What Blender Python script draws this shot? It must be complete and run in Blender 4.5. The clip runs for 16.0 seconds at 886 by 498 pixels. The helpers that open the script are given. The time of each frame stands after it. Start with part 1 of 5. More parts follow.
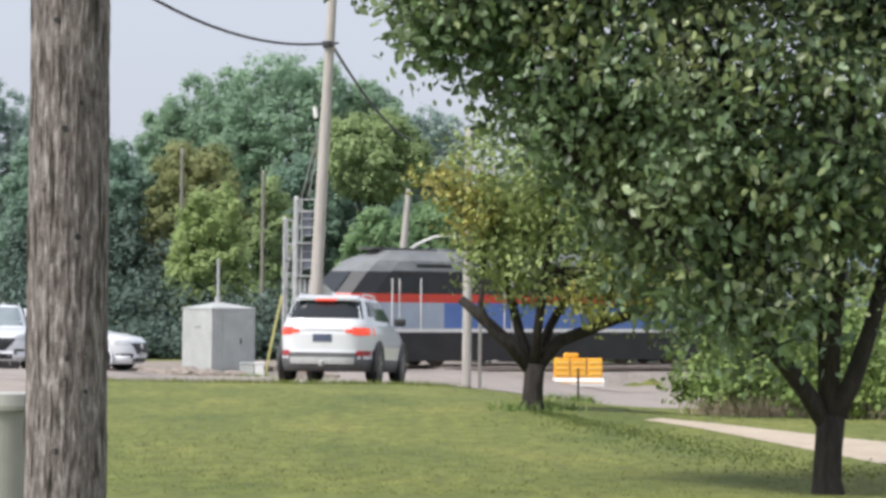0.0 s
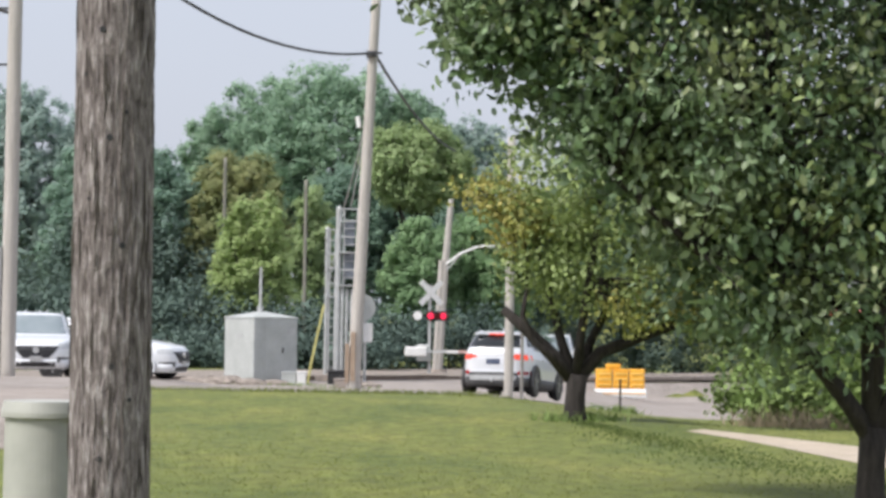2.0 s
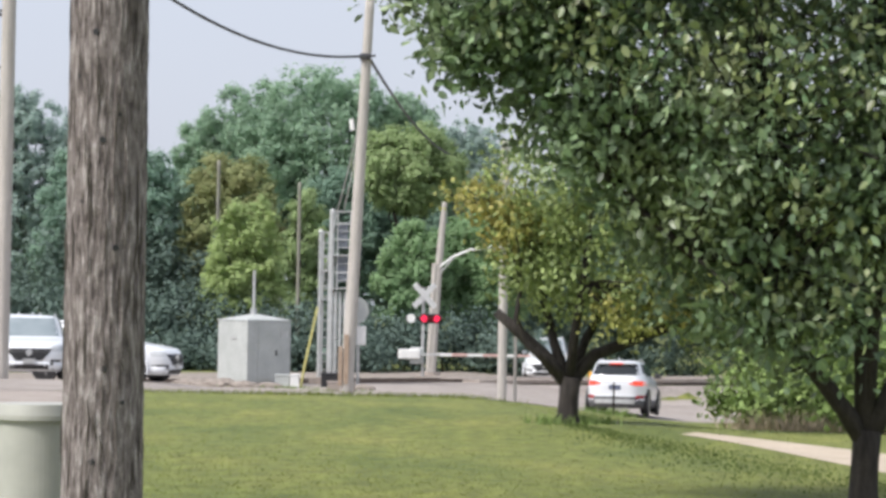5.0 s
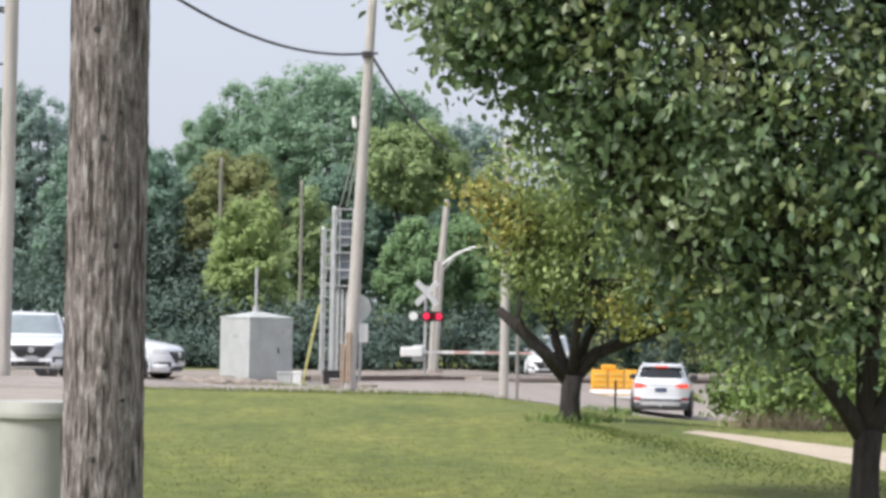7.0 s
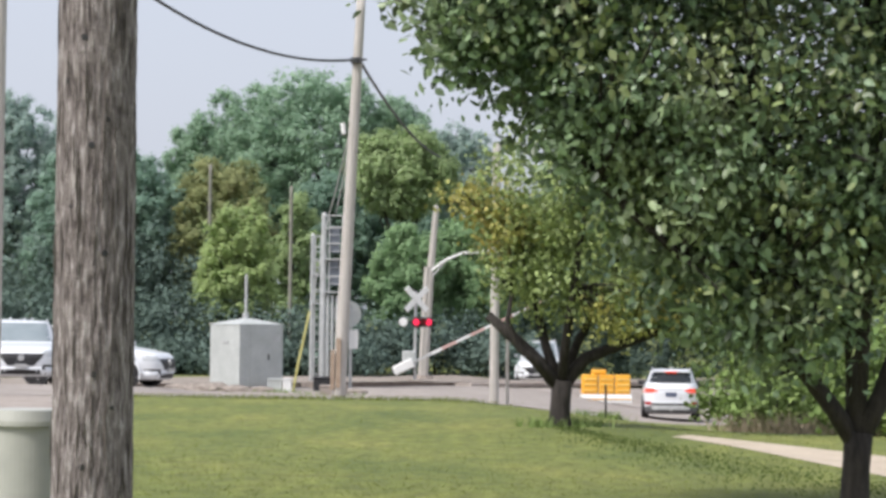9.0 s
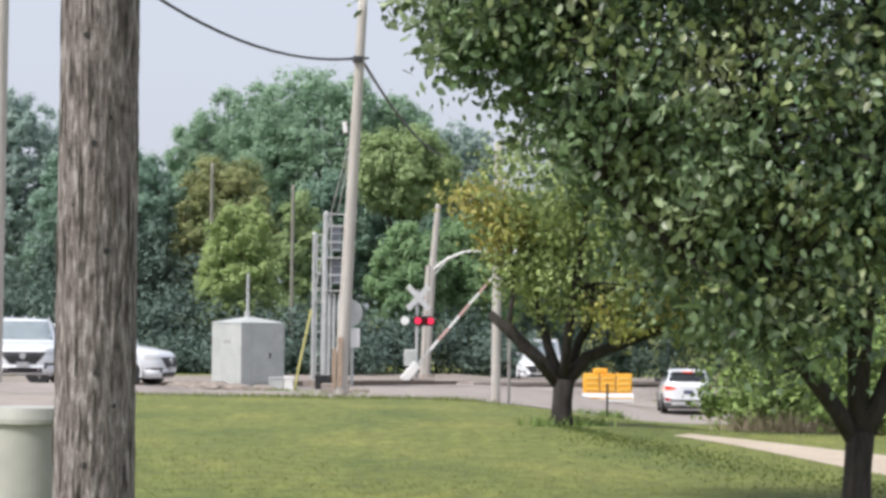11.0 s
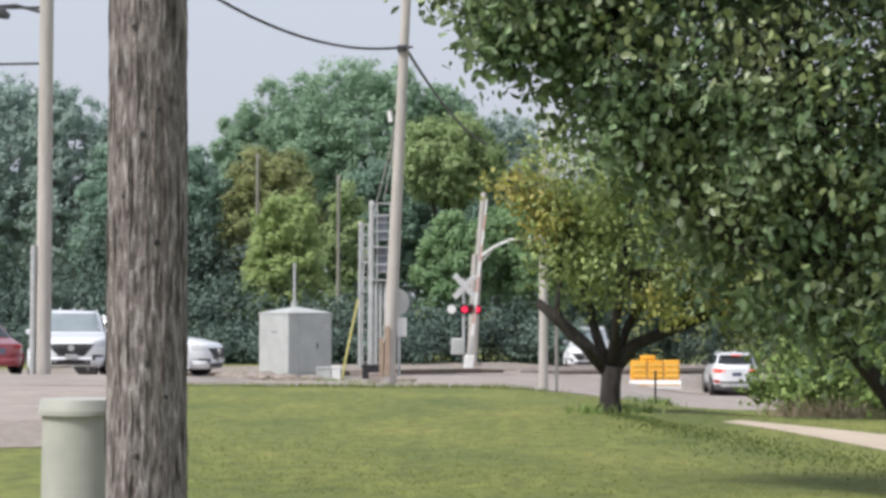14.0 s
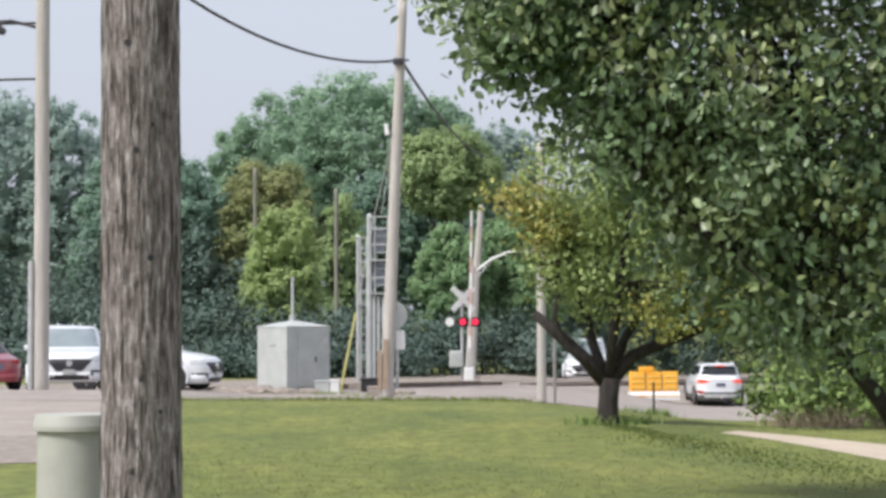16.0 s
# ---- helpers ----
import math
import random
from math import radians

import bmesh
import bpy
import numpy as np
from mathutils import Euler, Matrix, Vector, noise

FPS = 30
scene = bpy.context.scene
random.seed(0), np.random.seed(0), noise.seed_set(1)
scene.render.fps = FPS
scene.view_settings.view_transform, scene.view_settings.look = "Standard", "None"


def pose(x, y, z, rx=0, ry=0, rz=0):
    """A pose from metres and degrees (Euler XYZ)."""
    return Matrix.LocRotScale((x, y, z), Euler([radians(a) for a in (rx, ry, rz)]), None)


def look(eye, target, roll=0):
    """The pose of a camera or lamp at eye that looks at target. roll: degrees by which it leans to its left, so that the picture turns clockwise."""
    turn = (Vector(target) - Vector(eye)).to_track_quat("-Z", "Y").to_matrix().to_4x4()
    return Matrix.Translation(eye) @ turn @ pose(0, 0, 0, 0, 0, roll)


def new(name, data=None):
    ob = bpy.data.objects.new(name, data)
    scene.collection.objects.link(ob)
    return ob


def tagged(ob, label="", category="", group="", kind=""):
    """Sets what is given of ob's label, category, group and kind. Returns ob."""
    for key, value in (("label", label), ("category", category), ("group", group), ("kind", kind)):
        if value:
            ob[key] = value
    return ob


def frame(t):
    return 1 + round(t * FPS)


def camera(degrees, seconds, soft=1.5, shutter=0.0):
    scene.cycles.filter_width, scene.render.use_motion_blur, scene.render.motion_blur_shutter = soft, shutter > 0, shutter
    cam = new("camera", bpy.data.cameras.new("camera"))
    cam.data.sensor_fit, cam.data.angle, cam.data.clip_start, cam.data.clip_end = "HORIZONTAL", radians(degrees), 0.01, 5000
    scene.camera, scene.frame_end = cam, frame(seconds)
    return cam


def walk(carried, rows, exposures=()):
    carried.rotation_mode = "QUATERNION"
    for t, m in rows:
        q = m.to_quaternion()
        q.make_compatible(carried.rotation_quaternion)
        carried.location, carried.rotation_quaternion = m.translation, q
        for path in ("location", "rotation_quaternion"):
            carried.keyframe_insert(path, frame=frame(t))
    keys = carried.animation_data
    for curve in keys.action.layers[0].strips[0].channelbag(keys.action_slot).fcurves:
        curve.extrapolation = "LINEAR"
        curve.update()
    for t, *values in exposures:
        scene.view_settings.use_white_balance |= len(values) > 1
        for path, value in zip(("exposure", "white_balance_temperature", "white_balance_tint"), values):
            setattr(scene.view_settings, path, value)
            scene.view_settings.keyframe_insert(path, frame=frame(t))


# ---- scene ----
# seconds, turn to the right, tilt up, lean (degrees), sway of the hand sideways and up (metres)
PATH = [
    (0.0, 0.874, 1.114, 0.61, -0.0033, -0.0034),
    (0.5, 0.832, 1.167, 0.70, -0.0028, -0.0038),
    (1.0, 0.627, 1.218, 0.59, -0.0032, -0.0023),
    (1.5, 0.095, 1.271, 0.83, -0.0028, -0.0048),
    (2.0, -0.092, 1.331, 0.87, -0.0084, -0.0037),
    (2.5, -0.131, 1.342, 0.85, -0.0106, -0.0062),
    (3.0, -0.135, 1.349, 0.83, -0.0144, -0.0057),
    (3.5, -0.014, 1.399, 0.93, -0.0110, -0.0028),
    (4.0, 0.075, 1.450, 0.84, -0.0108, -0.0044),
    (6.5, 0.020, 1.297, 1.05, -0.0012, -0.0005),
    (7.0, 0.000, 1.340, 1.00, -0.0000, 0.0000),
    (7.5, 0.207, 1.304, 1.01, 0.0022, 0.0004),
    (8.0, 0.220, 1.363, 1.00, 0.0020, 0.0010),
    (8.5, 0.225, 1.432, 0.87, 0.0055, -0.0005),
    (9.0, 0.232, 1.475, 0.69, 0.0044, -0.0006),
    (11.5, 0.177, 1.421, 0.78, 0.0007, -0.0028),
    (12.0, 0.176, 1.390, 0.84, -0.0036, -0.0028),
    (12.5, 0.191, 1.454, 0.90, -0.0065, -0.0036),
    (13.0, 0.386, 1.402, 1.00, -0.0089, -0.0050),
    (13.5, 0.258, 1.130, 0.80, -0.0127, -0.0031),
    (14.0, -0.844, 1.177, 0.21, -0.0136, -0.0027),
    (14.5, -0.863, 1.345, 0.07, -0.0081, -0.0032),
    (15.0, -0.844, 1.415, -0.10, 0.0045, -0.0009),
    (15.5, -0.831, 1.466, -0.08, 0.0045, -0.0025),
    (16.0, -0.802, 1.466, -0.18, 0.0041, -0.0022),
]


def aim(turn, tilt, lean, dx, dz):
    return pose(dx, 0, 1.6 + dz) @ pose(0, 0, 0, 90 + tilt, 0, -turn) @ pose(0, 0, 0, 0, 0, lean)


cam = camera(20.0, 16.0, soft=3.3)
walk(cam, [(t, aim(a, b, c, d, e)) for t, a, b, c, d, e in PATH],
     [(0, 0.60), (1, 0.61), (2, 0.58), (3, 0.63), (4, 0.66), (6.5, 0.63), (7.5, 0.70), (8.5, 0.68), (9, 0.61), (11.5, 0.65), (12.5, 0.68), (13, 0.71), (13.5, 0.64), (14, 0.52), (14.5, 0.53), (15.5, 0.58), (16, 0.60)])

# ---- world, sun, exposure ----
SUN_AZIMUTH, SUN_HEIGHT = -125.0, 52.0    # degrees; azimuth from +y towards +x
world = bpy.data.worlds.new("sky")
scene.world = world
world.use_nodes = True
wn, wl = world.node_tree.nodes, world.node_tree.links
sky = wn.new("ShaderNodeTexSky")
sky.sky_type, sky.sun_disc = "NISHITA", False
sky.sun_elevation, sky.sun_rotation = radians(SUN_HEIGHT), radians(SUN_AZIMUTH)
sky.air_density, sky.dust_density, sky.ozone_density = 1.0, 5.0, 1.0
background = wn["Background"]
background.inputs["Strength"].default_value = 0.10
veil = wn.new("ShaderNodeMix")
veil.data_type = "RGBA"
veil.inputs["Factor"].default_value = 0.72
veil.inputs["B"].default_value = (5.2, 5.5, 6.4, 1)
wl.new(sky.outputs["Color"], veil.inputs["A"])
wl.new(veil.outputs["Result"], background.inputs["Color"])
sun_data = bpy.data.lights.new("sun", "SUN")
sun_data.energy, sun_data.angle, sun_data.color = 2.6, radians(14), (1.0, 0.975, 0.94)
sun = new("sun", sun_data)
sa, se = radians(SUN_AZIMUTH), radians(SUN_HEIGHT)
sun.matrix_world = look((math.sin(sa) * math.cos(se) * 60, math.cos(sa) * math.cos(se) * 60, math.sin(se) * 60), (0, 0, 0))


# ---- materials ----
def material(name, tones, rough=0.7, metal=0.0, scale=4.0, bump=0.0, fine=0.0, stretch=(1, 1, 1), island=0.0, each=0.0,
             emit=None, coat=0.0, see_through=0.0, spread=(0.3, 0.7), stain=0.0):
    """A surface whose colour wanders between tones at two scales, with relief."""
    mat = bpy.data.materials.new(name)
    mat.use_nodes = True
    n, l = mat.node_tree.nodes, mat.node_tree.links
    bsdf = n["Principled BSDF"]
    bsdf.inputs["Roughness"].default_value = rough
    bsdf.inputs["Metallic"].default_value = metal
    bsdf.inputs["Coat Weight"].default_value = coat
    bsdf.inputs["Coat Roughness"].default_value = 0.08
    if emit:
        bsdf.inputs["Emission Color"].default_value = (*emit[:3], 1)
        bsdf.inputs["Emission Strength"].default_value = emit[3]
    coord = n.new("ShaderNodeTexCoord")
    mapping = n.new("ShaderNodeMapping")
    mapping.inputs["Scale"].default_value = stretch
    l.new(coord.outputs["Object"], mapping.inputs["Vector"])
    big = n.new("ShaderNodeTexNoise")
    big.inputs["Scale"].default_value = scale
    big.inputs["Detail"].default_value = 6
    big.inputs["Roughness"].default_value = 0.6
    l.new(mapping.outputs["Vector"], big.inputs["Vector"])
    ramp = n.new("ShaderNodeValToRGB")
    ramp.color_ramp.elements[0].position, ramp.color_ramp.elements[1].position = spread
    ramp.color_ramp.elements[0].color = (*tones[0], 1)
    ramp.color_ramp.elements[1].color = (*tones[-1], 1)
    for i, tone in enumerate(tones[1:-1], 1):
        e = ramp.color_ramp.elements.new(spread[0] + (spread[1] - spread[0]) * i / (len(tones) - 1))
        e.color = (*tone, 1)
    l.new(big.outputs["Fac"], ramp.inputs["Fac"])
    colour = ramp.outputs["Color"]
    if fine or stain:
        small = n.new("ShaderNodeTexNoise")
        small.inputs["Scale"].default_value = scale * 9 if fine else scale * 0.15
        small.inputs["Detail"].default_value = 4
        l.new(mapping.outputs["Vector"], small.inputs["Vector"])
        span = n.new("ShaderNodeMapRange")
        amount = fine or stain
        span.inputs["From Min"].default_value, span.inputs["From Max"].default_value = 0.3, 0.7
        span.inputs["To Min"].default_value, span.inputs["To Max"].default_value = 1 - amount, 1 + amount
        l.new(small.outputs["Fac"], span.inputs["Value"])
        mul = n.new("ShaderNodeVectorMath")
        mul.operation = "SCALE"
        l.new(colour, mul.inputs[0])
        l.new(span.outputs["Result"], mul.inputs["Scale"])
        colour = mul.outputs["Vector"]
    if island or each:
        pick = n.new("ShaderNodeNewGeometry").outputs["Random Per Island"] if island else n.new("ShaderNodeObjectInfo").outputs["Random"]
        span = n.new("ShaderNodeMapRange")
        amount = island or each
        span.inputs["To Min"].default_value, span.inputs["To Max"].default_value = 1 - amount, 1 + amount
        l.new(pick, span.inputs["Value"])
        mul = n.new("ShaderNodeVectorMath")
        mul.operation = "SCALE"
        l.new(colour, mul.inputs[0])
        l.new(span.outputs["Result"], mul.inputs["Scale"])
        colour = mul.outputs["Vector"]
    l.new(colour, bsdf.inputs["Base Color"])
    if bump:
        b = n.new("ShaderNodeBump")
        b.inputs["Strength"].default_value = 0.6
        b.inputs["Distance"].default_value = bump
        l.new(big.outputs["Fac"], b.inputs["Height"])
        l.new(b.outputs["Normal"], bsdf.inputs["Normal"])
    if see_through:
        out = n["Material Output"]
        tr = n.new("ShaderNodeBsdfTranslucent")
        l.new(colour, tr.inputs["Color"])
        mix = n.new("ShaderNodeMixShader")
        mix.inputs["Fac"].default_value = see_through
        l.new(bsdf.outputs["BSDF"], mix.inputs[1])
        l.new(tr.outputs["BSDF"], mix.inputs[2])
        l.new(mix.outputs["Shader"], out.inputs["Surface"])
    return mat


GRASS = material("lawn_grass", [(0.066, 0.094, 0.018), (0.116, 0.142, 0.030), (0.158, 0.174, 0.038), (0.225, 0.222, 0.058)], 0.95, scale=0.55, fine=0.3, bump=0.01, stretch=(1, 0.4, 1), spread=(0.25, 0.75))
BLADES = material("grass_blades", [(0.16, 0.20, 0.052), (0.21, 0.24, 0.07), (0.265, 0.28, 0.092)], 0.8, scale=0.5, island=0.2, see_through=0.5, stretch=(0.6, 1.3, 1))
ASPHALT = material("worn_asphalt", [(0.255, 0.222, 0.20), (0.355, 0.312, 0.283)], 0.9, scale=0.8, fine=0.15, bump=0.01)
CONCRETE = material("pale_concrete", [(0.265, 0.225, 0.198), (0.365, 0.315, 0.28)], 0.85, scale=1.2, fine=0.12, bump=0.005)
GRAVEL = material("ballast_gravel", [(0.17, 0.145, 0.125), (0.36, 0.31, 0.27)], 0.95, scale=6, fine=0.3, bump=0.04)
STEEL = material("rail_steel", [(0.13, 0.10, 0.085), (0.22, 0.18, 0.15)], 0.5, 0.6, scale=3)
TIE = material("tarred_sleeper", [(0.05, 0.042, 0.036), (0.1, 0.085, 0.07)], 0.9, scale=5)
OLD_WOOD = material("weathered_pole_wood", [(0.062, 0.05, 0.048), (0.17, 0.142, 0.136), (0.255, 0.22, 0.214), (0.44, 0.398, 0.39)], 0.9, scale=9, fine=0.4, bump=0.05,
                    stretch=(6.0, 6.0, 1.15), spread=(0.35, 0.66))
GREY_WOOD = material("pale_pole_wood", [(0.37, 0.345, 0.315), (0.52, 0.49, 0.455)], 0.9, scale=8, fine=0.15, bump=0.01, stretch=(2, 2, 0.12))
DIM_WOOD = material("weathered_olive_wood", [(0.19, 0.185, 0.155), (0.27, 0.26, 0.22)], 0.9, scale=8, fine=0.2, stretch=(2, 2, 0.12))
PINKISH = material("faded_red_band", [(0.55, 0.36, 0.33), (0.62, 0.42, 0.38)], 0.5, scale=3)
BARK = material("tree_bark", [(0.014, 0.012, 0.011), (0.052, 0.043, 0.039)], 0.95, scale=12, fine=0.3, bump=0.03, stretch=(1.5, 1.5, 0.35))
GALV = material("galvanised_steel", [(0.42, 0.43, 0.43), (0.58, 0.59, 0.59)], 0.5, 0.35, scale=5, fine=0.08)
CABINET = material("silver_painted_steel", [(0.40, 0.42, 0.41), (0.50, 0.52, 0.51)], 0.55, 0.1, scale=1.5, fine=0.06)
WHITE = material("white_paint", [(0.72, 0.72, 0.71), (0.82, 0.82, 0.81)], 0.45, scale=3, fine=0.04)
BLACK = material("black_paint", [(0.014, 0.014, 0.016), (0.03, 0.03, 0.032)], 0.5, scale=5)
CABLE = material("cable_black", [(0.05, 0.05, 0.055), (0.09, 0.09, 0.095)], 0.7, scale=5)
RED_LIT = material("lit_red_lens", [(0.7, 0.02, 0.05), (0.8, 0.03, 0.07)], 0.3, emit=(1.0, 0.03, 0.10, 0.8))
TAIL_LIT = material("lit_tail_lens", [(0.36, 0.02, 0.018), (0.42, 0.03, 0.022)], 0.25, emit=(1.0, 0.11, 0.05, 0.5))
RED_LENS = material("red_lens", [(0.30, 0.012, 0.012), (0.38, 0.02, 0.02)], 0.2, scale=5)
YELLOW = material("yellow_plastic", [(0.50, 0.47, 0.16), (0.60, 0.56, 0.22)], 0.5, scale=2)
ORANGE = material("orange_plastic", [(0.85, 0.36, 0.02), (0.95, 0.52, 0.06)], 0.5, scale=1.2, fine=0.1)
AMBER = material("amber_plastic", [(0.85, 0.50, 0.10), (0.95, 0.62, 0.18)], 0.5, scale=1.2, fine=0.1)
PEDESTAL = material("pale_green_plastic", [(0.40, 0.40, 0.365), (0.45, 0.45, 0.41)], 0.5, scale=1.5, fine=0.06)
CAR_WHITE = material("car_white", [(0.74, 0.76, 0.80), (0.80, 0.82, 0.85)], 0.3, coat=0.8, scale=1.5)
CAR_RED = material("car_red", [(0.22, 0.028, 0.045), (0.28, 0.038, 0.055)], 0.3, coat=0.8, scale=1.5)
GLASS = material("tinted_glass", [(0.015, 0.018, 0.02), (0.022, 0.026, 0.03)], 0.06, scale=2)
# lighter than GLASS: the sky's reflection is put into the base tone
WINDSCREEN = material("windscreen_sky_sheen", [(0.20, 0.24, 0.26), (0.26, 0.30, 0.32)], 0.08, scale=2)
TYRE = material("tyre_rubber", [(0.018, 0.018, 0.018), (0.03, 0.03, 0.03)], 0.85, scale=9)
RIM = material("alloy_rim", [(0.3, 0.3, 0.31), (0.42, 0.42, 0.43)], 0.35, 0.8, scale=9)
CLADDING = material("grey_cladding", [(0.06, 0.06, 0.062), (0.09, 0.09, 0.092)], 0.6, scale=6)
SILVER = material("silver_trim", [(0.5, 0.5, 0.5), (0.62, 0.62, 0.62)], 0.35, 0.7, scale=6)
PLATE = material("plate_blue", [(0.08, 0.10, 0.16), (0.11, 0.13, 0.2)], 0.5, scale=6)
LAMP_CLEAR = material("lamp_clear", [(0.5, 0.52, 0.54), (0.62, 0.64, 0.66)], 0.15, scale=6)
LOCO_DARK = material("loco_dark_grey", [(0.016, 0.017, 0.022), (0.03, 0.031, 0.036)], 0.5, scale=1.2, fine=0.1)
LOCO_ROOF = material("loco_roof_grey", [(0.15, 0.16, 0.165), (0.24, 0.25, 0.255)], 0.55, scale=1.0, fine=0.1)
LOCO_RED = material("loco_red", [(0.58, 0.05, 0.035), (0.66, 0.07, 0.045)], 0.4, scale=1.5)
LOCO_BLUE = material("loco_blue", [(0.09, 0.17, 0.43), (0.12, 0.21, 0.50)], 0.4, scale=1.5)
LOCO_SILVER = material("loco_silver", [(0.36, 0.42, 0.52), (0.44, 0.50, 0.60)], 0.45, 0.2, scale=1.5)
LEAF_NEAR = material("broad_leaf_green", [(0.095, 0.16, 0.088), (0.19, 0.27, 0.145), (0.33, 0.385, 0.22)], 0.38, scale=1.1, island=0.6, see_through=0.28)
# yellower leaves, with the glints of light put into the tone
LEAF_PALE = material("pale_glint_leaf", [(0.18, 0.245, 0.105), (0.27, 0.32, 0.145), (0.37, 0.40, 0.235)], 0.34, scale=1.1, island=0.5, see_through=0.30)
LEAF_YELLOW = material("yellowing_leaf", [(0.26, 0.31, 0.085), (0.39, 0.39, 0.12), (0.48, 0.40, 0.135)], 0.6, scale=1.2, island=0.4, see_through=0.30)
LEAF_OLIVE = material("olive_leaf", [(0.215, 0.29, 0.11), (0.36, 0.43, 0.165)], 0.6, scale=1.2, island=0.45, see_through=0.30)
LEAF_DULL = material("dull_leaf_green", [(0.31, 0.41, 0.20), (0.41, 0.51, 0.26)], 0.9, scale=0.35, island=0.12, see_through=0.5)
# LEAF_FAR and LEAF_BLUE are lifted and blued to carry distance haze
LEAF_FAR = material("far_leaf_hazed", [(0.275, 0.405, 0.285), (0.375, 0.51, 0.365)], 0.9, scale=0.35, island=0.12, see_through=0.5)
LEAF_BLUE = material("dark_leaf_green", [(0.20, 0.31, 0.245), (0.31, 0.44, 0.335)], 0.9, scale=0.35, island=0.12, see_through=0.5)
LEAF_GREEN = material("fresh_leaf_green", [(0.23, 0.36, 0.19), (0.33, 0.47, 0.25)], 0.9, scale=0.35, island=0.12, see_through=0.5)
LEAF_LIME = material("lime_leaf_green", [(0.35, 0.45, 0.195), (0.46, 0.56, 0.255)], 0.9, scale=0.4, island=0.12, see_through=0.5)
LEAF_RUST = material("rusty_leaf", [(0.27, 0.345, 0.165), (0.40, 0.385, 0.185)], 0.9, scale=0.4, island=0.12, see_through=0.5)
LEAF_SHRUB = material("shrub_leaf", [(0.145, 0.225, 0.065), (0.26, 0.335, 0.105)], 0.7, scale=0.9, island=0.45, see_through=0.25)
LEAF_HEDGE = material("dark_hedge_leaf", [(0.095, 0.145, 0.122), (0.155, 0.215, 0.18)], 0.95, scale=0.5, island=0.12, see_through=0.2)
RUST = material("rusty_orange_paint", [(0.32, 0.235, 0.17), (0.40, 0.31, 0.235)], 0.8, scale=3, fine=0.2)
SIGNAL_GREY = material("signal_grey_paint", [(0.16, 0.18, 0.21), (0.22, 0.24, 0.28)], 0.6, scale=4, fine=0.1)
# palest far tone: distance haze is put into the leaf colour
LEAF_HAZE = material("hazed_grey_green_leaf", [(0.33, 0.43, 0.395), (0.43, 0.53, 0.48)], 0.9, scale=0.35, island=0.12, see_through=0.5)
# dark tone for the band of shade put into the lawn
SHADE_GRASS = material("shade_band_grass", [(0.07, 0.105, 0.024), (0.11, 0.15, 0.038)], 0.8, scale=0.8, island=0.3, see_through=0.35)
PATH_STONE = material("tan_concrete", [(0.40, 0.33, 0.255), (0.52, 0.44, 0.35)], 0.9, scale=1.5, fine=0.12, bump=0.005)
STRAW = material("dry_stalk", [(0.26, 0.21, 0.14), (0.4, 0.33, 0.24)], 0.9, scale=3, island=0.3)


# ---- building helpers ----
def part(name, bm, mat, parent=None, label="", smooth=False):
    """Links a bmesh as one mesh object under its thing."""
    me = bpy.data.meshes.new(name)
    bm.to_mesh(me)
    bm.free()
    me.materials.append(mat)
    if smooth:
        me.shade_smooth()
    ob = new(name, me)
    ob.parent = parent
    if label:
        tagged(ob, label)
    return ob


def thing(name, m, label, category, group="", kind=""):
    ob = new(name)
    ob.empty_display_size = 0.2
    ob.matrix_basis = m
    return tagged(ob, label, category, group, kind)


def box(bm, x0, x1, y0, y1, z0, z1, bevel=0.0, m=None):
    made = bmesh.ops.create_cube(bm, size=1)["verts"]
    bmesh.ops.transform(bm, verts=made, matrix=Matrix.Translation(((x0 + x1) / 2, (y0 + y1) / 2, (z0 + z1) / 2)) @ Matrix.Diagonal((x1 - x0, y1 - y0, z1 - z0, 1)))
    if bevel:
        edges = list({e for v in made for e in v.link_edges})
        made = list({v for f in bmesh.ops.bevel(bm, geom=edges, offset=bevel, segments=2, affect="EDGES", profile=0.5)["faces"] for v in f.verts} | {v for v in made if v.is_valid})
    if m is not None:
        bmesh.ops.transform(bm, verts=[v for v in made if v.is_valid], matrix=m)
    return bm


def boxed(x0, x1, y0, y1, z0, z1, bevel=0.0, m=None):
    return box(bmesh.new(), x0, x1, y0, y1, z0, z1, bevel, m)


def tube(bm, points, radii, sides=8, caps=True):
    """A round bar along points, with a radius at each."""
    points = [Vector(p) for p in points]
    if isinstance(radii, (int, float)):
        radii = [radii] * len(points)
    rings, side = [], None
    for i, p in enumerate(points):
        way = (points[min(i + 1, len(points) - 1)] - points[max(i - 1, 0)]).normalized()
        if side is None:
            side = way.orthogonal().normalized()
        side = (side - way * side.dot(way)).normalized()
        up = way.cross(side)
        rings.append([bm.verts.new(p + (side * math.cos(2 * math.pi * k / sides) + up * math.sin(2 * math.pi * k / sides)) * radii[i]) for k in range(sides)])
    for a, b in zip(rings, rings[1:]):
        for k in range(sides):
            bm.faces.new((a[k], a[(k + 1) % sides], b[(k + 1) % sides], b[k]))
    if caps:
        bm.faces.new(rings[0][::-1])
        bm.faces.new(rings[-1])
    return bm


def tubed(points, radii, sides=8):
    return tube(bmesh.new(), points, radii, sides)


def disc(bm, centre, axis, radius, depth, sides=16):
    c, a = Vector(centre), Vector(axis).normalized()
    return tube(bm, [c - a * depth / 2, c + a * depth / 2], radius, sides)


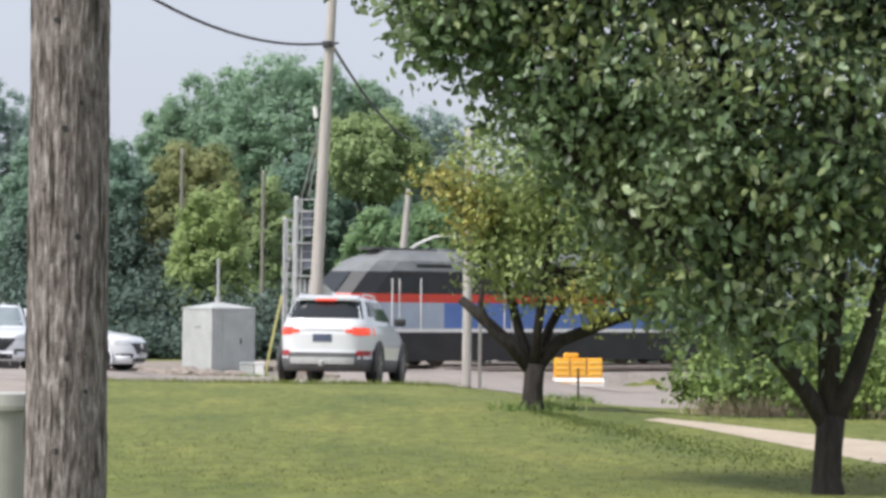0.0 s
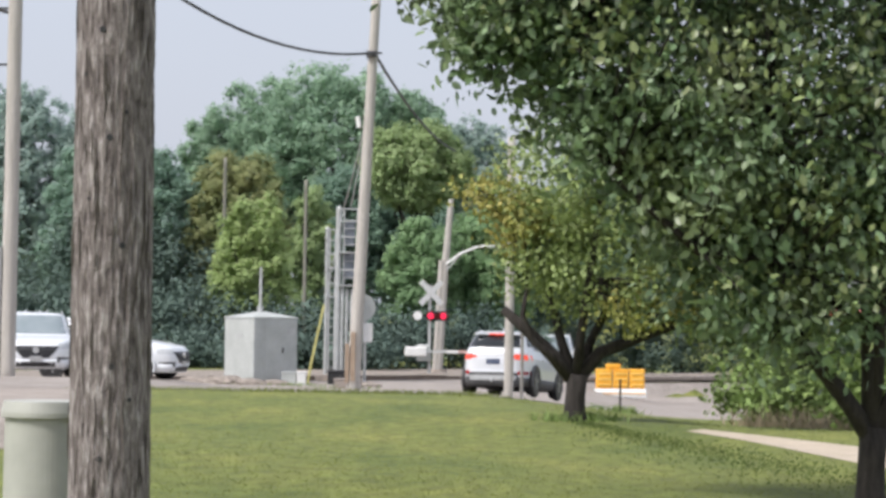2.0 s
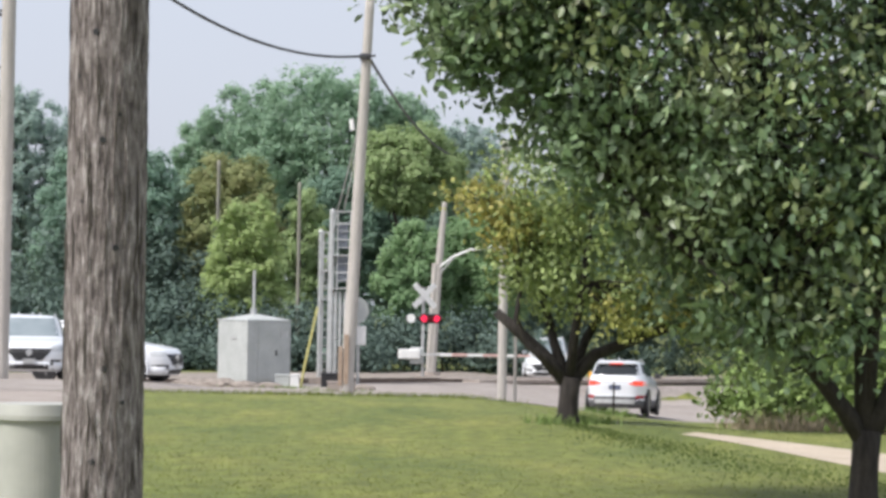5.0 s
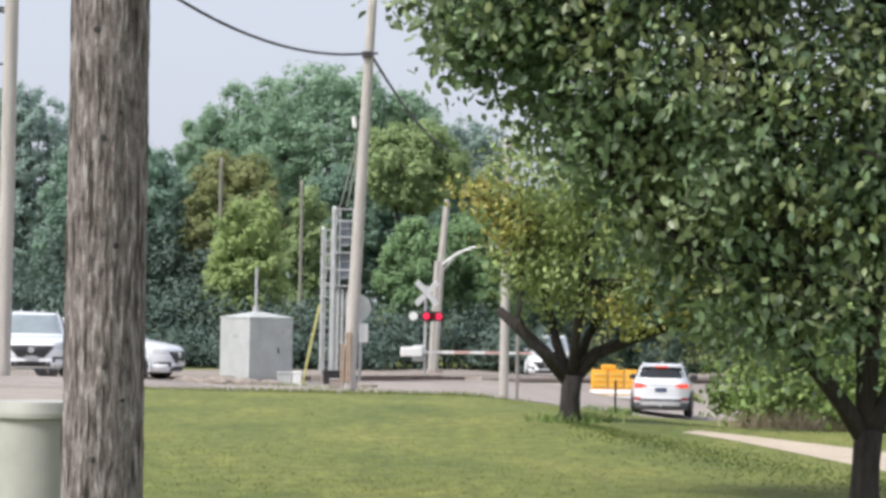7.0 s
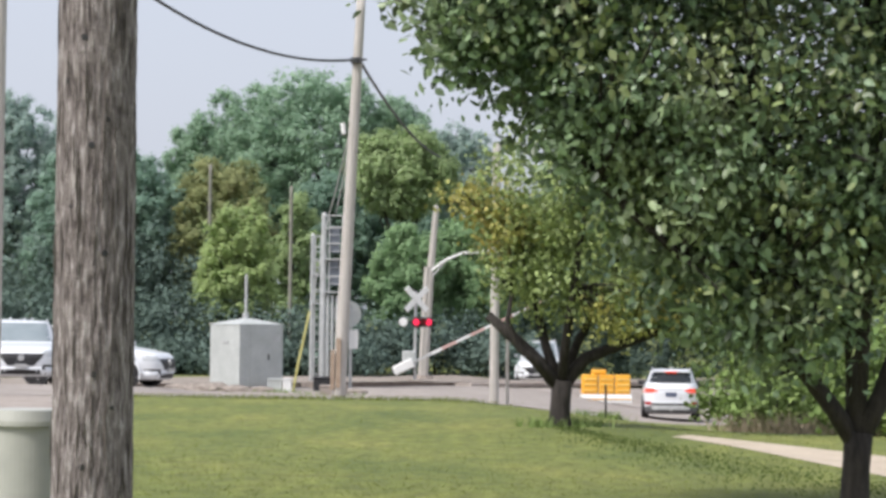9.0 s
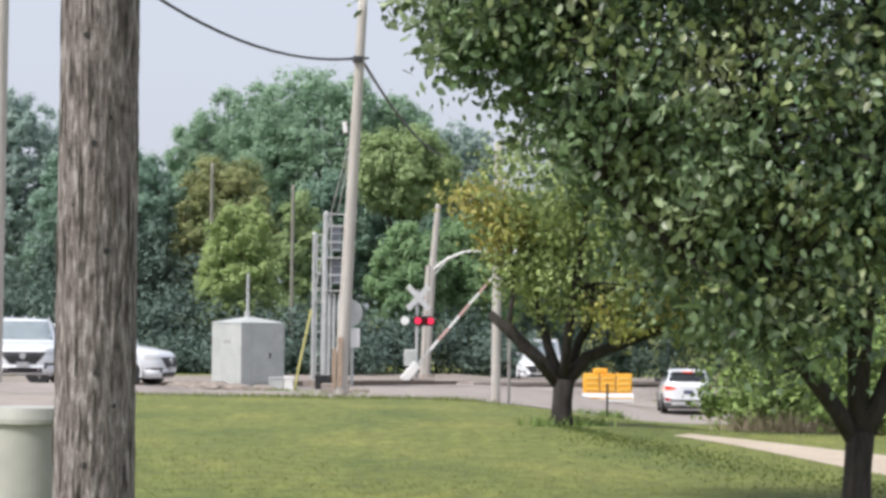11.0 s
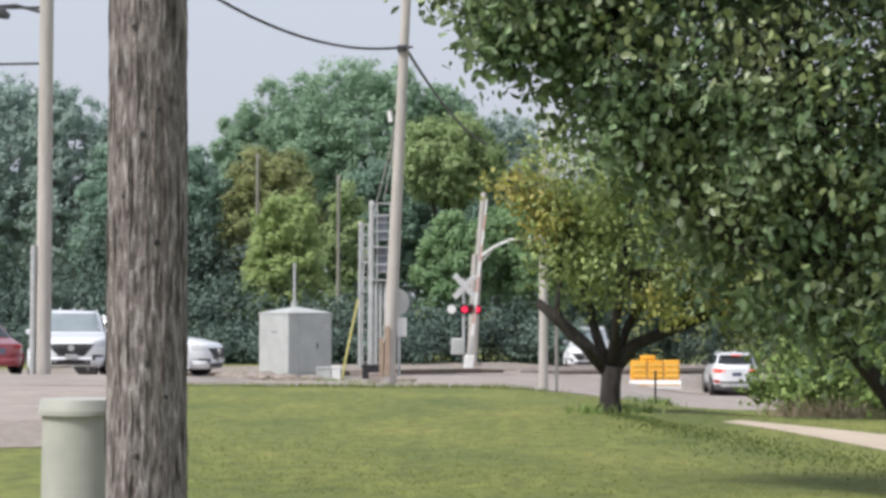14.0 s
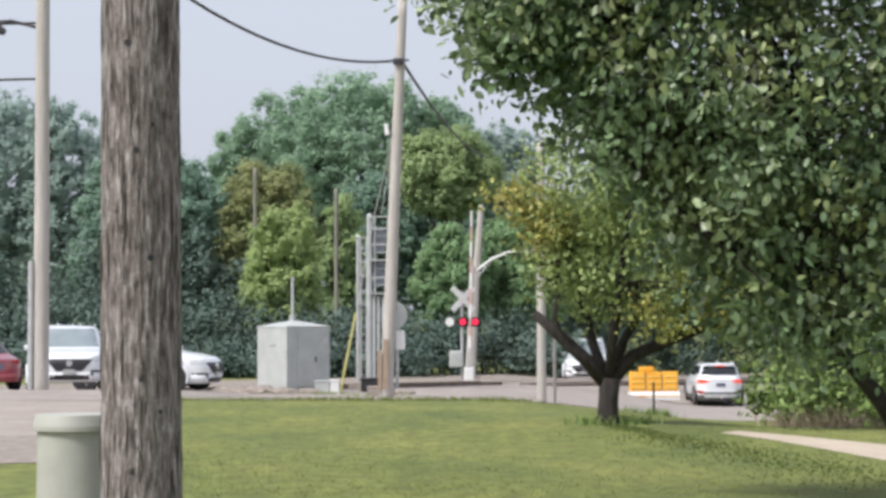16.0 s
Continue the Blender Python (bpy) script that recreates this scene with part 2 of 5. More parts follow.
def mesh_part(name, verts, faces, mat, parent=None, smooth=False):
    """One mesh from arrays of places and of equal-sided faces."""
    verts, faces = np.asarray(verts, dtype=np.float32), np.asarray(faces, dtype=np.int32)
    me = bpy.data.meshes.new(name)
    me.vertices.add(len(verts))
    me.vertices.foreach_set("co", verts.ravel())
    sides = faces.shape[1]
    me.loops.add(faces.size)
    me.loops.foreach_set("vertex_index", faces.ravel())
    me.polygons.add(len(faces))
    me.polygons.foreach_set("loop_start", np.arange(len(faces), dtype=np.int32) * sides)
    me.polygons.foreach_set("loop_total", np.full(len(faces), sides, dtype=np.int32))
    me.update(calc_edges=True)
    me.materials.append(mat)
    if smooth:
        me.shade_smooth()
    ob = new(name, me)
    ob.parent = parent
    return ob


# ---- the lie of the land ----
TRACK_A, TRACK_B = Vector((-7.0, 95.0)), Vector((12.0, 109.0))
TRACK_WAY = (TRACK_B - TRACK_A).normalized()
RAIL_TOP = -1.12


def ease(v):
    v = np.clip(v, 0, 1)
    return v * v * (3 - 2 * v)


def track_distance(x, y):
    return (x - TRACK_A.x) * -TRACK_WAY.y + (y - TRACK_A.y) * TRACK_WAY.x


def land(x, y):
    """Height of the ground: a flat lawn, falling to the railway and into the dip of the road."""
    x, y = np.asarray(x, dtype=float), np.asarray(y, dtype=float)
    z = -1.18 * np.clip((y - 46 + 12 * ease(x / 5)) / 38, 0, 1)
    z = z - 0.75 * ease((x - 1) / 8.5) * ease((y - 40) / 40) - 0.2 * ease((x - 5) / 4) * ease((y - 84) / 10)
    z = z + 0.22 * ease((-x - 6) / 3) * ease((y - 46) / 12) * (1 - ease((y - 78) / 10))
    near = 1 - ease((np.abs(track_distance(x, y)) - 1.9) / 1.3)
    z = z * (1 - near) - 1.34 * near
    z = z + 0.04 * np.sin(x * 0.5 + y * 0.23) * np.sin(y * 0.19) * (y < 46)
    return z


def sheet(name, outline, mat, step, lift, label, category):
    """A paved sheet that follows the land inside a convex or bent outline given as two edges."""
    left, right = outline
    rows = []
    for (a, b), (c, d) in zip(zip(left, left[1:]), zip(right, right[1:])):
        count = max(2, int((Vector(b) - Vector(a)).length / step))
        for i in range(count):
            rows.append((Vector(a).lerp(Vector(b), i / count), Vector(c).lerp(Vector(d), i / count)))
    rows.append((Vector(left[-1]), Vector(right[-1])))
    across = max(3, int(max((p - q).length for p, q in rows) / step))
    pts = np.array([[p.lerp(q, k / across) for k in range(across + 1)] for p, q in rows])
    z = land(pts[..., 0], pts[..., 1]) + lift
    verts = np.dstack([pts, z]).reshape(-1, 3)
    n, w = len(rows), across + 1
    idx = np.arange(n * w).reshape(n, w)
    faces = np.stack([idx[:-1, :-1], idx[:-1, 1:], idx[1:, 1:], idx[1:, :-1]], axis=-1).reshape(-1, 4)
    ob = mesh_part(name, verts, faces, mat, smooth=True)
    return tagged(ob, label, category, kind="structure")


def spaced(*runs):
    return np.concatenate([np.arange(a, b, s) for a, b, s in runs])


gx = spaced((-900, -100, 100), (-100, -24, 6), (-24, 24, 0.8), (24, 100, 6), (100, 901, 100))
gy = spaced((-300, -30, 45), (-30, 12, 4), (12, 48, 0.7), (48, 120, 0.8), (120, 200, 8), (200, 1501, 130))
mx, my = np.meshgrid(gx, gy)
gz = land(mx, my)
grid = np.arange(mx.size).reshape(mx.shape)
ground = mesh_part("ground", np.stack([mx, my, gz], -1).reshape(-1, 3),
                   np.stack([grid[:-1, :-1], grid[:-1, 1:], grid[1:, 1:], grid[1:, :-1]], -1).reshape(-1, 4), GRASS, smooth=True)
tagged(ground, "mown green lawn sloping down towards the railway", "lawn", kind="structure")

# the paved yard and road beyond the lawn: its near edge runs along the crest, then falls away to the right
sheet("road", ([(-60, 50.0), (-14, 47.5), (-4, 47.0), (0.8, 47.0), (3.9, 54), (7.3, 67), (11.5, 84), (15, 104)],
               [(-60, 92), (-14, 92), (-9, 91.5), (-6, 92), (-1, 96), (1.5, 98), (4, 100), (9, 104)]), ASPHALT, 0.8, 0.012,
      "worn pale asphalt road beside the railway", "road")
sheet("driveway", ([(-6.4, 47.6), (-5.4, 40), (-4.45, 33)], [(-18, 49.0), (-16, 40), (-14, 31)]), CONCRETE, 0.7, 0.006,
      "pale dusty concrete driveway beside the lawn", "driveway")
sheet("dirt_verge", ([(-4.47, 33.3), (-3.97, 29.5), (-3.6, 26.8)], [(-14, 31.3), (-13, 28), (-12, 25.5)]), GRAVEL, 0.5, 0.007,
      "brown dirt and gravel verge beside the driveway", "verge")
sheet("road_beyond", ([(1.5, 102.5), (2.5, 112), (4, 126)], [(15, 112.5), (15, 118), (15.5, 126)]), ASPHALT, 1.0, 0.012,
      "worn asphalt road beyond the railway crossing", "road")
sheet("footpath", ([(3.2, 33.4), (3.75, 31.2), (4.6, 26.7), (5.9, 19.5)], [(3.5, 34.0), (4.2, 32.2), (5.15, 29.6), (7.6, 23.5)]), PATH_STONE, 0.4, 0.006,
      "pale concrete footpath across the grass", "footpath")


# ---- trees ----
def leaf_cloud(name, centres, out, size, mat, parent, rng, droop=0.35, narrow=0.7, loose=0.6, plain=False):
    """Many small folded leaves, one at each centre, turned more or less to the outside of the crown."""
    n = len(centres)
    face = out * 0.8 + np.array([0, 0, 0.55]) + rng.normal(size=(n, 3)) * loose
    face /= np.linalg.norm(face, axis=1)[:, None]
    tip = rng.normal(size=(n, 3))
    tip[:, 2] -= droop * 2
    tip -= face * np.sum(tip * face, axis=1)[:, None]
    tip /= np.linalg.norm(tip, axis=1)[:, None]
    side = np.cross(tip, face)
    s = (size * rng.uniform(0.5, 1.4, n))[:, None]
    base, point = centres - tip * s * 0.5, centres + tip * s * 0.5
    if plain:
        verts = np.stack([base, centres + side * s * narrow * 0.5, point, centres - side * s * narrow * 0.5], 1).reshape(-1, 3)
        return mesh_part(name, verts, np.arange(n * 4).reshape(-1, 4), mat, parent)
    low, mid = centres - tip * s * 0.22, centres + tip * s * 0.12
    fold = face * s * 0.07
    verts = np.stack([base, low + side * s * narrow * 0.42 + fold, mid + side * s * narrow * 0.40 + fold, point, mid - side * s * narrow * 0.40 + fold, low - side * s * narrow * 0.42 + fold], 1).reshape(-1, 3)
    i = np.arange(n)[:, None] * 6
    faces = np.concatenate([i + np.array([[0, 3, 2, 1]]), i + np.array([[0, 5, 4, 3]])], 0)
    return mesh_part(name, verts, faces, mat, parent)


def blob_points(rng, lobes, count, shell=0.55):
    """Places inside lobes (x, y, z, rx, ry, rz), thicker towards their skins, and the way outwards there."""
    lobes = np.array(lobes, dtype=float)
    weight = np.prod(lobes[:, 3:], axis=1) ** (2 / 3)
    pick = rng.choice(len(lobes), count, p=weight / weight.sum())
    d = rng.normal(size=(count, 3))
    d /= np.linalg.norm(d, axis=1)[:, None]
    r = shell + (1 - shell) * rng.random(count) ** 0.5
    r *= 1 + 0.08 * rng.normal(size=count)
    return lobes[pick, :3] + d * r[:, None] * lobes[pick, 3:], d


def clumped(rng, lobes, clumps, each, spread, shell=0.5):
    """Leaf places in clumps, the clumps' centres, and the way outwards for each leaf."""
    c, d = blob_points(rng, lobes, clumps, shell)
    off = rng.normal(size=(clumps, each, 3)) * spread
    out = d[:, None, :] + off / (spread * 1.6)
    out /= np.linalg.norm(out, axis=2)[:, :, None]
    return (c[:, None, :] + off).reshape(-1, 3), c, out.reshape(-1, 3)


def limb(bm, start, end, r0, r1, rng, sag=0.1, steps=5, sides=7):
    start, end = Vector(start), Vector(end)
    length = (end - start).length
    pts, rad = [], []
    for i in range(steps + 1):
        t = i / steps
        wob = Vector(rng.normal(size=3) * length * 0.03) if 0 < i < steps else Vector()
        pts.append(start.lerp(end, t) + Vector((0, 0, math.sin(t * math.pi) * sag * length)) + wob)
        rad.append(r0 + (r1 - r0) * t)
    tube(bm, pts, rad, sides)
    return pts


def far_tree(x, y, top, radius, mat, seed, label, low, lobes, leaves, size):
    """A whole tree at a distance: trunk with limbs, and a crown heaped up from many rounded boughs."""
    rng = np.random.default_rng(seed)
    z0 = float(land(x, y))
    root = thing("tree", pose(x, y, z0), label, "tree", "trees behind the railway")
    h, foot = top - z0, low - z0
    bm = bmesh.new()
    tube(bm, [(0, 0, -0.3), (0.05, 0, h * 0.3), (0.1, 0.1, h * 0.75)], [radius * 0.055 + 0.1, radius * 0.045 + 0.07, 0.05], 8)
    mid, half = (foot + h) / 2, (h - foot) / 2
    shapes = [(0, 0, mid, radius * 0.62, radius * 0.62, half * 0.72)]
    for k in range(lobes):
        # boughs spread evenly round the crown, smaller towards its top
        u = -0.9 + 1.78 * (k + 0.5) / lobes
        ang = k * 2.39996 + rng.normal() * 0.25
        bough = min(radius, half) * rng.uniform(0.24, 0.40) * (1.08 - 0.25 * max(u, 0))
        r = max(0.0, radius * math.sqrt(1 - u * u) * rng.uniform(0.88, 1.05) - bough * 0.7)
        c = (math.cos(ang) * r, math.sin(ang) * r, mid + u * (half - bough * 0.55))
        shapes.append((*c, bough * 1.12, bough * 1.12, bough * 0.8))
        if k % 4 == 0:
            limb(bm, (0.04, 0, h * rng.uniform(0.2, 0.5)), c, radius * 0.02 + 0.03, 0.03, rng)
    part("trunk", bm, BARK, root, "dark trunk and limbs", smooth=True)
    pts, _, out = clumped(rng, shapes, leaves // 30, 30, 0.09 + radius * 0.022, 0.8)
    leaf_cloud("crown", pts, out, size, mat, root, rng, plain=True, loose=0.30, narrow=0.8)
    return root


def tall_hedge(x0, x1, y, top, seed, mat, label):
    rng = np.random.default_rng(seed)
    root = thing("hedge", pose(0, 0, 0), label, "hedge", "dark undergrowth behind the railway")
    lobes = []
    for x in np.arange(x0, x1, 1.6):
        z0 = float(land(x, y))
        t = top * rng.uniform(0.75, 1.15)
        lobes.append((x, y + rng.normal() * 0.8, z0 + t * 0.5, 1.7, 1.2, t * 0.5))
    for x, yy, z, *_ in lobes[::2]:
        bm = bmesh.new()
        limb(bm, (x, yy, float(land(x, yy)) - 0.1), (x + rng.normal() * 0.4, yy, z + 0.6), 0.06, 0.02, rng)
        part("stem", bm, BARK, root)
    pts, _, out = clumped(rng, lobes, int(60 * len(lobes)), 40, 0.26, 0.3)
    leaf_cloud("foliage", pts, out, 0.19, mat, root, rng, plain=True)


FAR = [  # x, y, top, radius, lowest leaves, leaf, label
    (-7.0, 150, 16.7, 4.9, 3.0, LEAF_FAR, "tall broad tree behind the railway, hazed blue-green"),
    (-11.6, 152, 15.9, 3.2, 3.0, LEAF_FAR, "tall tree with a rounded crown, hazed blue-green"),
    (-14.4, 153, 13.8, 2.2, 3.0, LEAF_FAR, "rounded tree behind the railway, hazed blue-green"),
    (-2.7, 151, 15.4, 3.1, 3.0, LEAF_FAR, "tree with a loose crown, hazed blue-green"),
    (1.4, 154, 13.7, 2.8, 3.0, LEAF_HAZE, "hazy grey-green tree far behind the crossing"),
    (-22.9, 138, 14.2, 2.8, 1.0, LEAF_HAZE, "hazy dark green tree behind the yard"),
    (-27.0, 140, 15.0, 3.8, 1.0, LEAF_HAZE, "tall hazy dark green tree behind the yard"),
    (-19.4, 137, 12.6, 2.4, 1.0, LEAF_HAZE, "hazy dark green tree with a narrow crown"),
    (-14.3, 122, 9.9, 2.3, 0.4, LEAF_BLUE, "dark blue-green tree with drooping sprays"),
    (-17.6, 124, 9.6, 2.4, 0.4, LEAF_BLUE, "low dark blue-green tree with drooping sprays"),
    (-8.85, 113, 7.0, 1.8, -1.2, LEAF_LIME, "light lime-green tree behind the signal hut"),
    (-10.2, 122, 9.6, 2.6, 0.0, LEAF_RUST, "olive tree turning rusty above"),
    (-6.4, 118, 7.7, 1.1, -0.8, LEAF_DULL, "slim olive-green tree behind the signals"),
    (-1.6, 124, 10.9, 2.5, 6.2, LEAF_DULL, "dull yellow-green tree with a light high crown"),
    (-4.9, 129, 9.2, 2.4, 0.6, LEAF_BLUE, "dark green leafy tree behind the signals"),
    (-1.6, 130, 7.8, 2.4, 0.6, LEAF_BLUE, "dark green leafy tree behind the crossing"),
    (-1.1, 116, 6.0, 1.7, 0.3, LEAF_GREEN, "leafy green tree behind the crossing"),
    (2.0, 118, 6.6, 2.2, 0.3, LEAF_GREEN, "leafy green tree behind the crossing"),
    (6.6, 131, 8.5, 3.4, 0.5, LEAF_BLUE, "dark green tree beside the far road"),
    (12.0, 130, 8.0, 3.2, 0.5, LEAF_BLUE, "dark green tree beyond the far road"),
    (18.5, 124, 9.5, 4.0, 0.5, LEAF_BLUE, "wide dark green tree beside the far road"),
    (25.5, 130, 10.5, 4.6, 0.5, LEAF_FAR, "green tree beside the far road"),
]
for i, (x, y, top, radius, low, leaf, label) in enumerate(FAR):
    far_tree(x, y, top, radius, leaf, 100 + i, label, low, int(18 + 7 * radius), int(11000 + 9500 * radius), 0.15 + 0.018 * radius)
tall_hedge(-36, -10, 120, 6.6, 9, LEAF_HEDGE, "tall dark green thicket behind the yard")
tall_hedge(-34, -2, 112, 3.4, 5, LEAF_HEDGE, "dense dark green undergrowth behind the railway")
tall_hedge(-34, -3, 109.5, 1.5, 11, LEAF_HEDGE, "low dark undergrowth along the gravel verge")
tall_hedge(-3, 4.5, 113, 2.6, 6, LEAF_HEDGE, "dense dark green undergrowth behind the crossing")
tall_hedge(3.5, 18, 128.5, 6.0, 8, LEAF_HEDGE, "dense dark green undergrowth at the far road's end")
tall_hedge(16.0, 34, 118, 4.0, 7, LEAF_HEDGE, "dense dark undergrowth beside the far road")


SWAYING = []


def lawn_tree(name, x, y, label, trunk_r, fork, limbs, lobe_sets, seed, group="trees on the lawn"):
    """A tree on the lawn: forked trunk, limbs, twigs to the clumps, sets of leaves."""
    rng = np.random.default_rng(seed)
    z0 = float(land(x, y))
    root = thing(name, pose(x, y, z0), label, "tree", group)
    bm = bmesh.new()
    tube(bm, [(0.02, 0, -0.2), (0.0, 0, 0.0), (-0.01, 0, 0.12), (0.0, 0, fork * 0.55), (0.02, 0, fork)],
         [trunk_r * 1.5, trunk_r * 1.25, trunk_r * 1.08, trunk_r, trunk_r * 1.05], 12)
    part("trunk", bm, BARK, root, smooth=True)
    ends = []
    for pts, r0, r1 in limbs:
        b = tubed([(0.0, 0, fork - 0.1)] + pts, np.linspace(r0, r1, len(pts) + 1).tolist(), 8)
        part("limb", b, BARK, root, smooth=True)
        ends += [Vector(p) for p in pts]
    twigs = bmesh.new()
    for lobes, clumps, each, spread, size, mat, kind in lobe_sets:
        pts, heads, out = clumped(rng, lobes, clumps, each, spread, 0.45)
        SWAYING.append(leaf_cloud(kind, pts, out, size, mat, root, rng, droop=0.7, loose=1.15, narrow=0.64))
        for c in heads[:: max(1, clumps // 90)]:
            c = Vector(c)
            near = min(ends, key=lambda e: (e - c).length)
            limb(twigs, near, c, 0.022, 0.008, rng, sag=0.06, steps=3, sides=5)
    tagged(part("twig", twigs, BARK, root), kind="stuff")
    return root


# the sturdy tree with the low fork, at the foot of the lawn
lawn_tree("tree", 1.86, 36.0, "low forked tree, green leaves yellowing at the lower edge", 0.145, 0.66, [
    ([(-0.35, 0, 0.95), (-0.75, 0.05, 1.32), (-1.05, 0.1, 1.58)], 0.12, 0.065),
    ([(-0.2, 0.1, 1.1), (-0.35, 0.2, 1.7), (-0.6, 0.3, 2.6)], 0.09, 0.04),
    ([(0.05, -0.2, 1.2), (0.15, -0.4, 2.0), (0.3, -0.5, 3.2)], 0.08, 0.04),
    ([(0.35, 0.1, 0.98), (0.9, 0.1, 1.2), (1.7, 0.2, 1.5), (2.3, 0.2, 1.9)], 0.11, 0.05),
    ([(0.25, 0.3, 1.2), (0.7, 0.6, 2.0), (1.2, 0.8, 3.2)], 0.08, 0.04),
    ([(-0.3, -0.15, 0.9), (-0.6, -0.2, 1.1), (-0.78, -0.2, 1.5), (-0.72, -0.2, 1.9)], 0.07, 0.03)],
    [([(-0.45, 0, 2.35, 0.75, 0.8, 0.75), (-0.4, 0, 3.4, 1.0, 1.1, 0.8), (0.5, 0, 2.5, 1.5, 1.3, 1.0), (1.2, 0, 3.4, 1.4, 1.3, 1.0), (1.9, 0.2, 2.2, 1.2, 1.0, 0.7), (2.9, 0.2, 2.6, 1.1, 1.0, 0.9), (2.0, 0.4, 1.65, 0.75, 0.7, 0.5), (2.7, 0.4, 1.7, 0.7, 0.7, 0.5)],
      900, 34, 0.15, 0.078, LEAF_OLIVE, "foliage"),
     ([(-1.2, -0.1, 3.2, 0.6, 0.5, 0.24), (-0.8, -0.3, 2.75, 0.42, 0.45, 0.35)], 44, 30, 0.12, 0.085, LEAF_YELLOW, "yellow_foliage"),
     ([(0.95, -0.6, 1.62, 0.7, 0.4, 0.32), (1.5, -0.6, 1.95, 0.6, 0.4, 0.25)], 44, 30, 0.12, 0.085, LEAF_YELLOW, "yellow_foliage")], 21)
# the nearer tree with the wide crown
lawn_tree("tree", 3.56, 21.0, "broad-leaved green tree with a wide drooping crown", 0.115, 0.66, [
    ([(-0.2, -0.05, 0.85), (-0.46, -0.1, 1.18), (-0.72, -0.15, 1.5), (-0.92, -0.2, 2.1), (-0.95, -0.2, 3.0)], 0.085, 0.04),
    ([(0.0, 0.05, 1.1), (-0.02, 0.1, 1.7), (0.15, 0.1, 2.6), (0.2, 0.1, 4.0), (0.1, 0.1, 6.4)], 0.10, 0.03),
    ([(0.2, 0, 0.95), (0.35, 0, 1.4), (0.6, 0, 2.4)], 0.10, 0.05),
    ([(-0.05, 0, 1.5), (-0.7, -0.2, 2.0), (-1.5, -0.3, 2.1), (-2.2, -0.3, 2.7)], 0.07, 0.03),
    ([(0.1, 0, 2.2), (-1.0, 0.3, 3.3), (-2.6, 0.2, 3.9)], 0.07, 0.03)],
    [([(-0.6, 0, 3.0, 1.6, 1.4, 1.2), (0.8, 0, 3.0, 1.3, 1.3, 1.2), (0.4, 1.1, 2.6, 1.6, 0.8, 0.8), (-0.9, -0.3, 1.95, 0.75, 0.7, 0.6), (-0.55, -0.4, 1.5, 0.5, 0.5, 0.4), (-1.25, 0.1, 1.8, 0.55, 0.5, 0.42)],
      440, 46, 0.145, 0.092, LEAF_NEAR, "foliage"),
     ([(-1.75, 0, 3.5, 1.15, 1.2, 0.9), (-2.85, 0, 3.75, 0.55, 0.6, 0.35), (-2.3, 0, 3.35, 0.6, 0.7, 0.42), (-2.0, 0, 3.08, 0.6, 0.7, 0.42), (-3.0, 0, 4.18, 0.66, 0.8, 0.45), (-3.35, 0, 3.88, 0.36, 0.4, 0.25), (-3.75, 0, 4.25, 0.3, 0.35, 0.2), (-2.4, 0.1, 4.6, 1.4, 1.3, 0.8), (-1.4, 0, 2.6, 0.75, 0.8, 0.55)],
      400, 46, 0.15, 0.092, LEAF_NEAR, "foliage"),
     ([(-0.8, 0, 4.8, 2.0, 1.6, 1.0), (1.2, 0, 4.4, 1.6, 1.5, 1.2)], 300, 48, 0.16, 0.094, LEAF_NEAR, "foliage"),
     # crown carried on above the view; lobes added to shade leaves below
     ([(-1.2, -0.9, 5.9, 1.5, 1.3, 0.9), (-0.9, 0.1, 6.1, 2.0, 1.8, 1.0), (0.9, 0.1, 6.0, 1.8, 1.8, 1.1), (0.0, 0.1, 7.3, 1.5, 1.5, 1.0)], 430, 40, 0.2, 0.115, LEAF_NEAR, "foliage"),
     # pale clumps on the front: lighter leaves and painted glints
     ([(0.1, -1.0, 3.0, 1.0, 0.45, 1.0), (-1.2, -0.9, 3.7, 1.1, 0.45, 0.7), (-0.5, -0.7, 2.0, 0.8, 0.4, 0.6), (-2.4, -0.7, 4.1, 0.8, 0.4, 0.5)], 80, 22, 0.14, 0.088, LEAF_PALE, "pale_foliage")], 22)


def shrub(x, y, h, w, seed, mat=LEAF_SHRUB):
    rng = np.random.default_rng(seed)
    z0 = float(land(x, y))
    root = thing("shrub", pose(x, y, z0), "bushy green shrub beside the footpath", "shrub", "shrubs by the footpath")
    for k in range(7):
        bm = bmesh.new()
        limb(bm, (rng.normal() * 0.12, rng.normal() * 0.12, -0.05), (rng.normal() * w * 0.5, rng.normal() * w * 0.5, h * rng.uniform(0.5, 0.95)), 0.025, 0.008, rng)
        part("stem", bm, BARK, root)
    pts, _, out = clumped(rng, [(0, 0, h * 0.5, w, w, h * 0.5), (w * 0.4, 0, h * 0.35, w * 0.7, w * 0.6, h * 0.35), (-w * 0.5, 0, h * 0.3, w * 0.6, w * 0.6, h * 0.3)], 120, 16, 0.13, 0.4)
    above = pts[:, 2] > 0.03
    leaf_cloud("foliage", pts[above], out[above], 0.115, mat, root, rng)


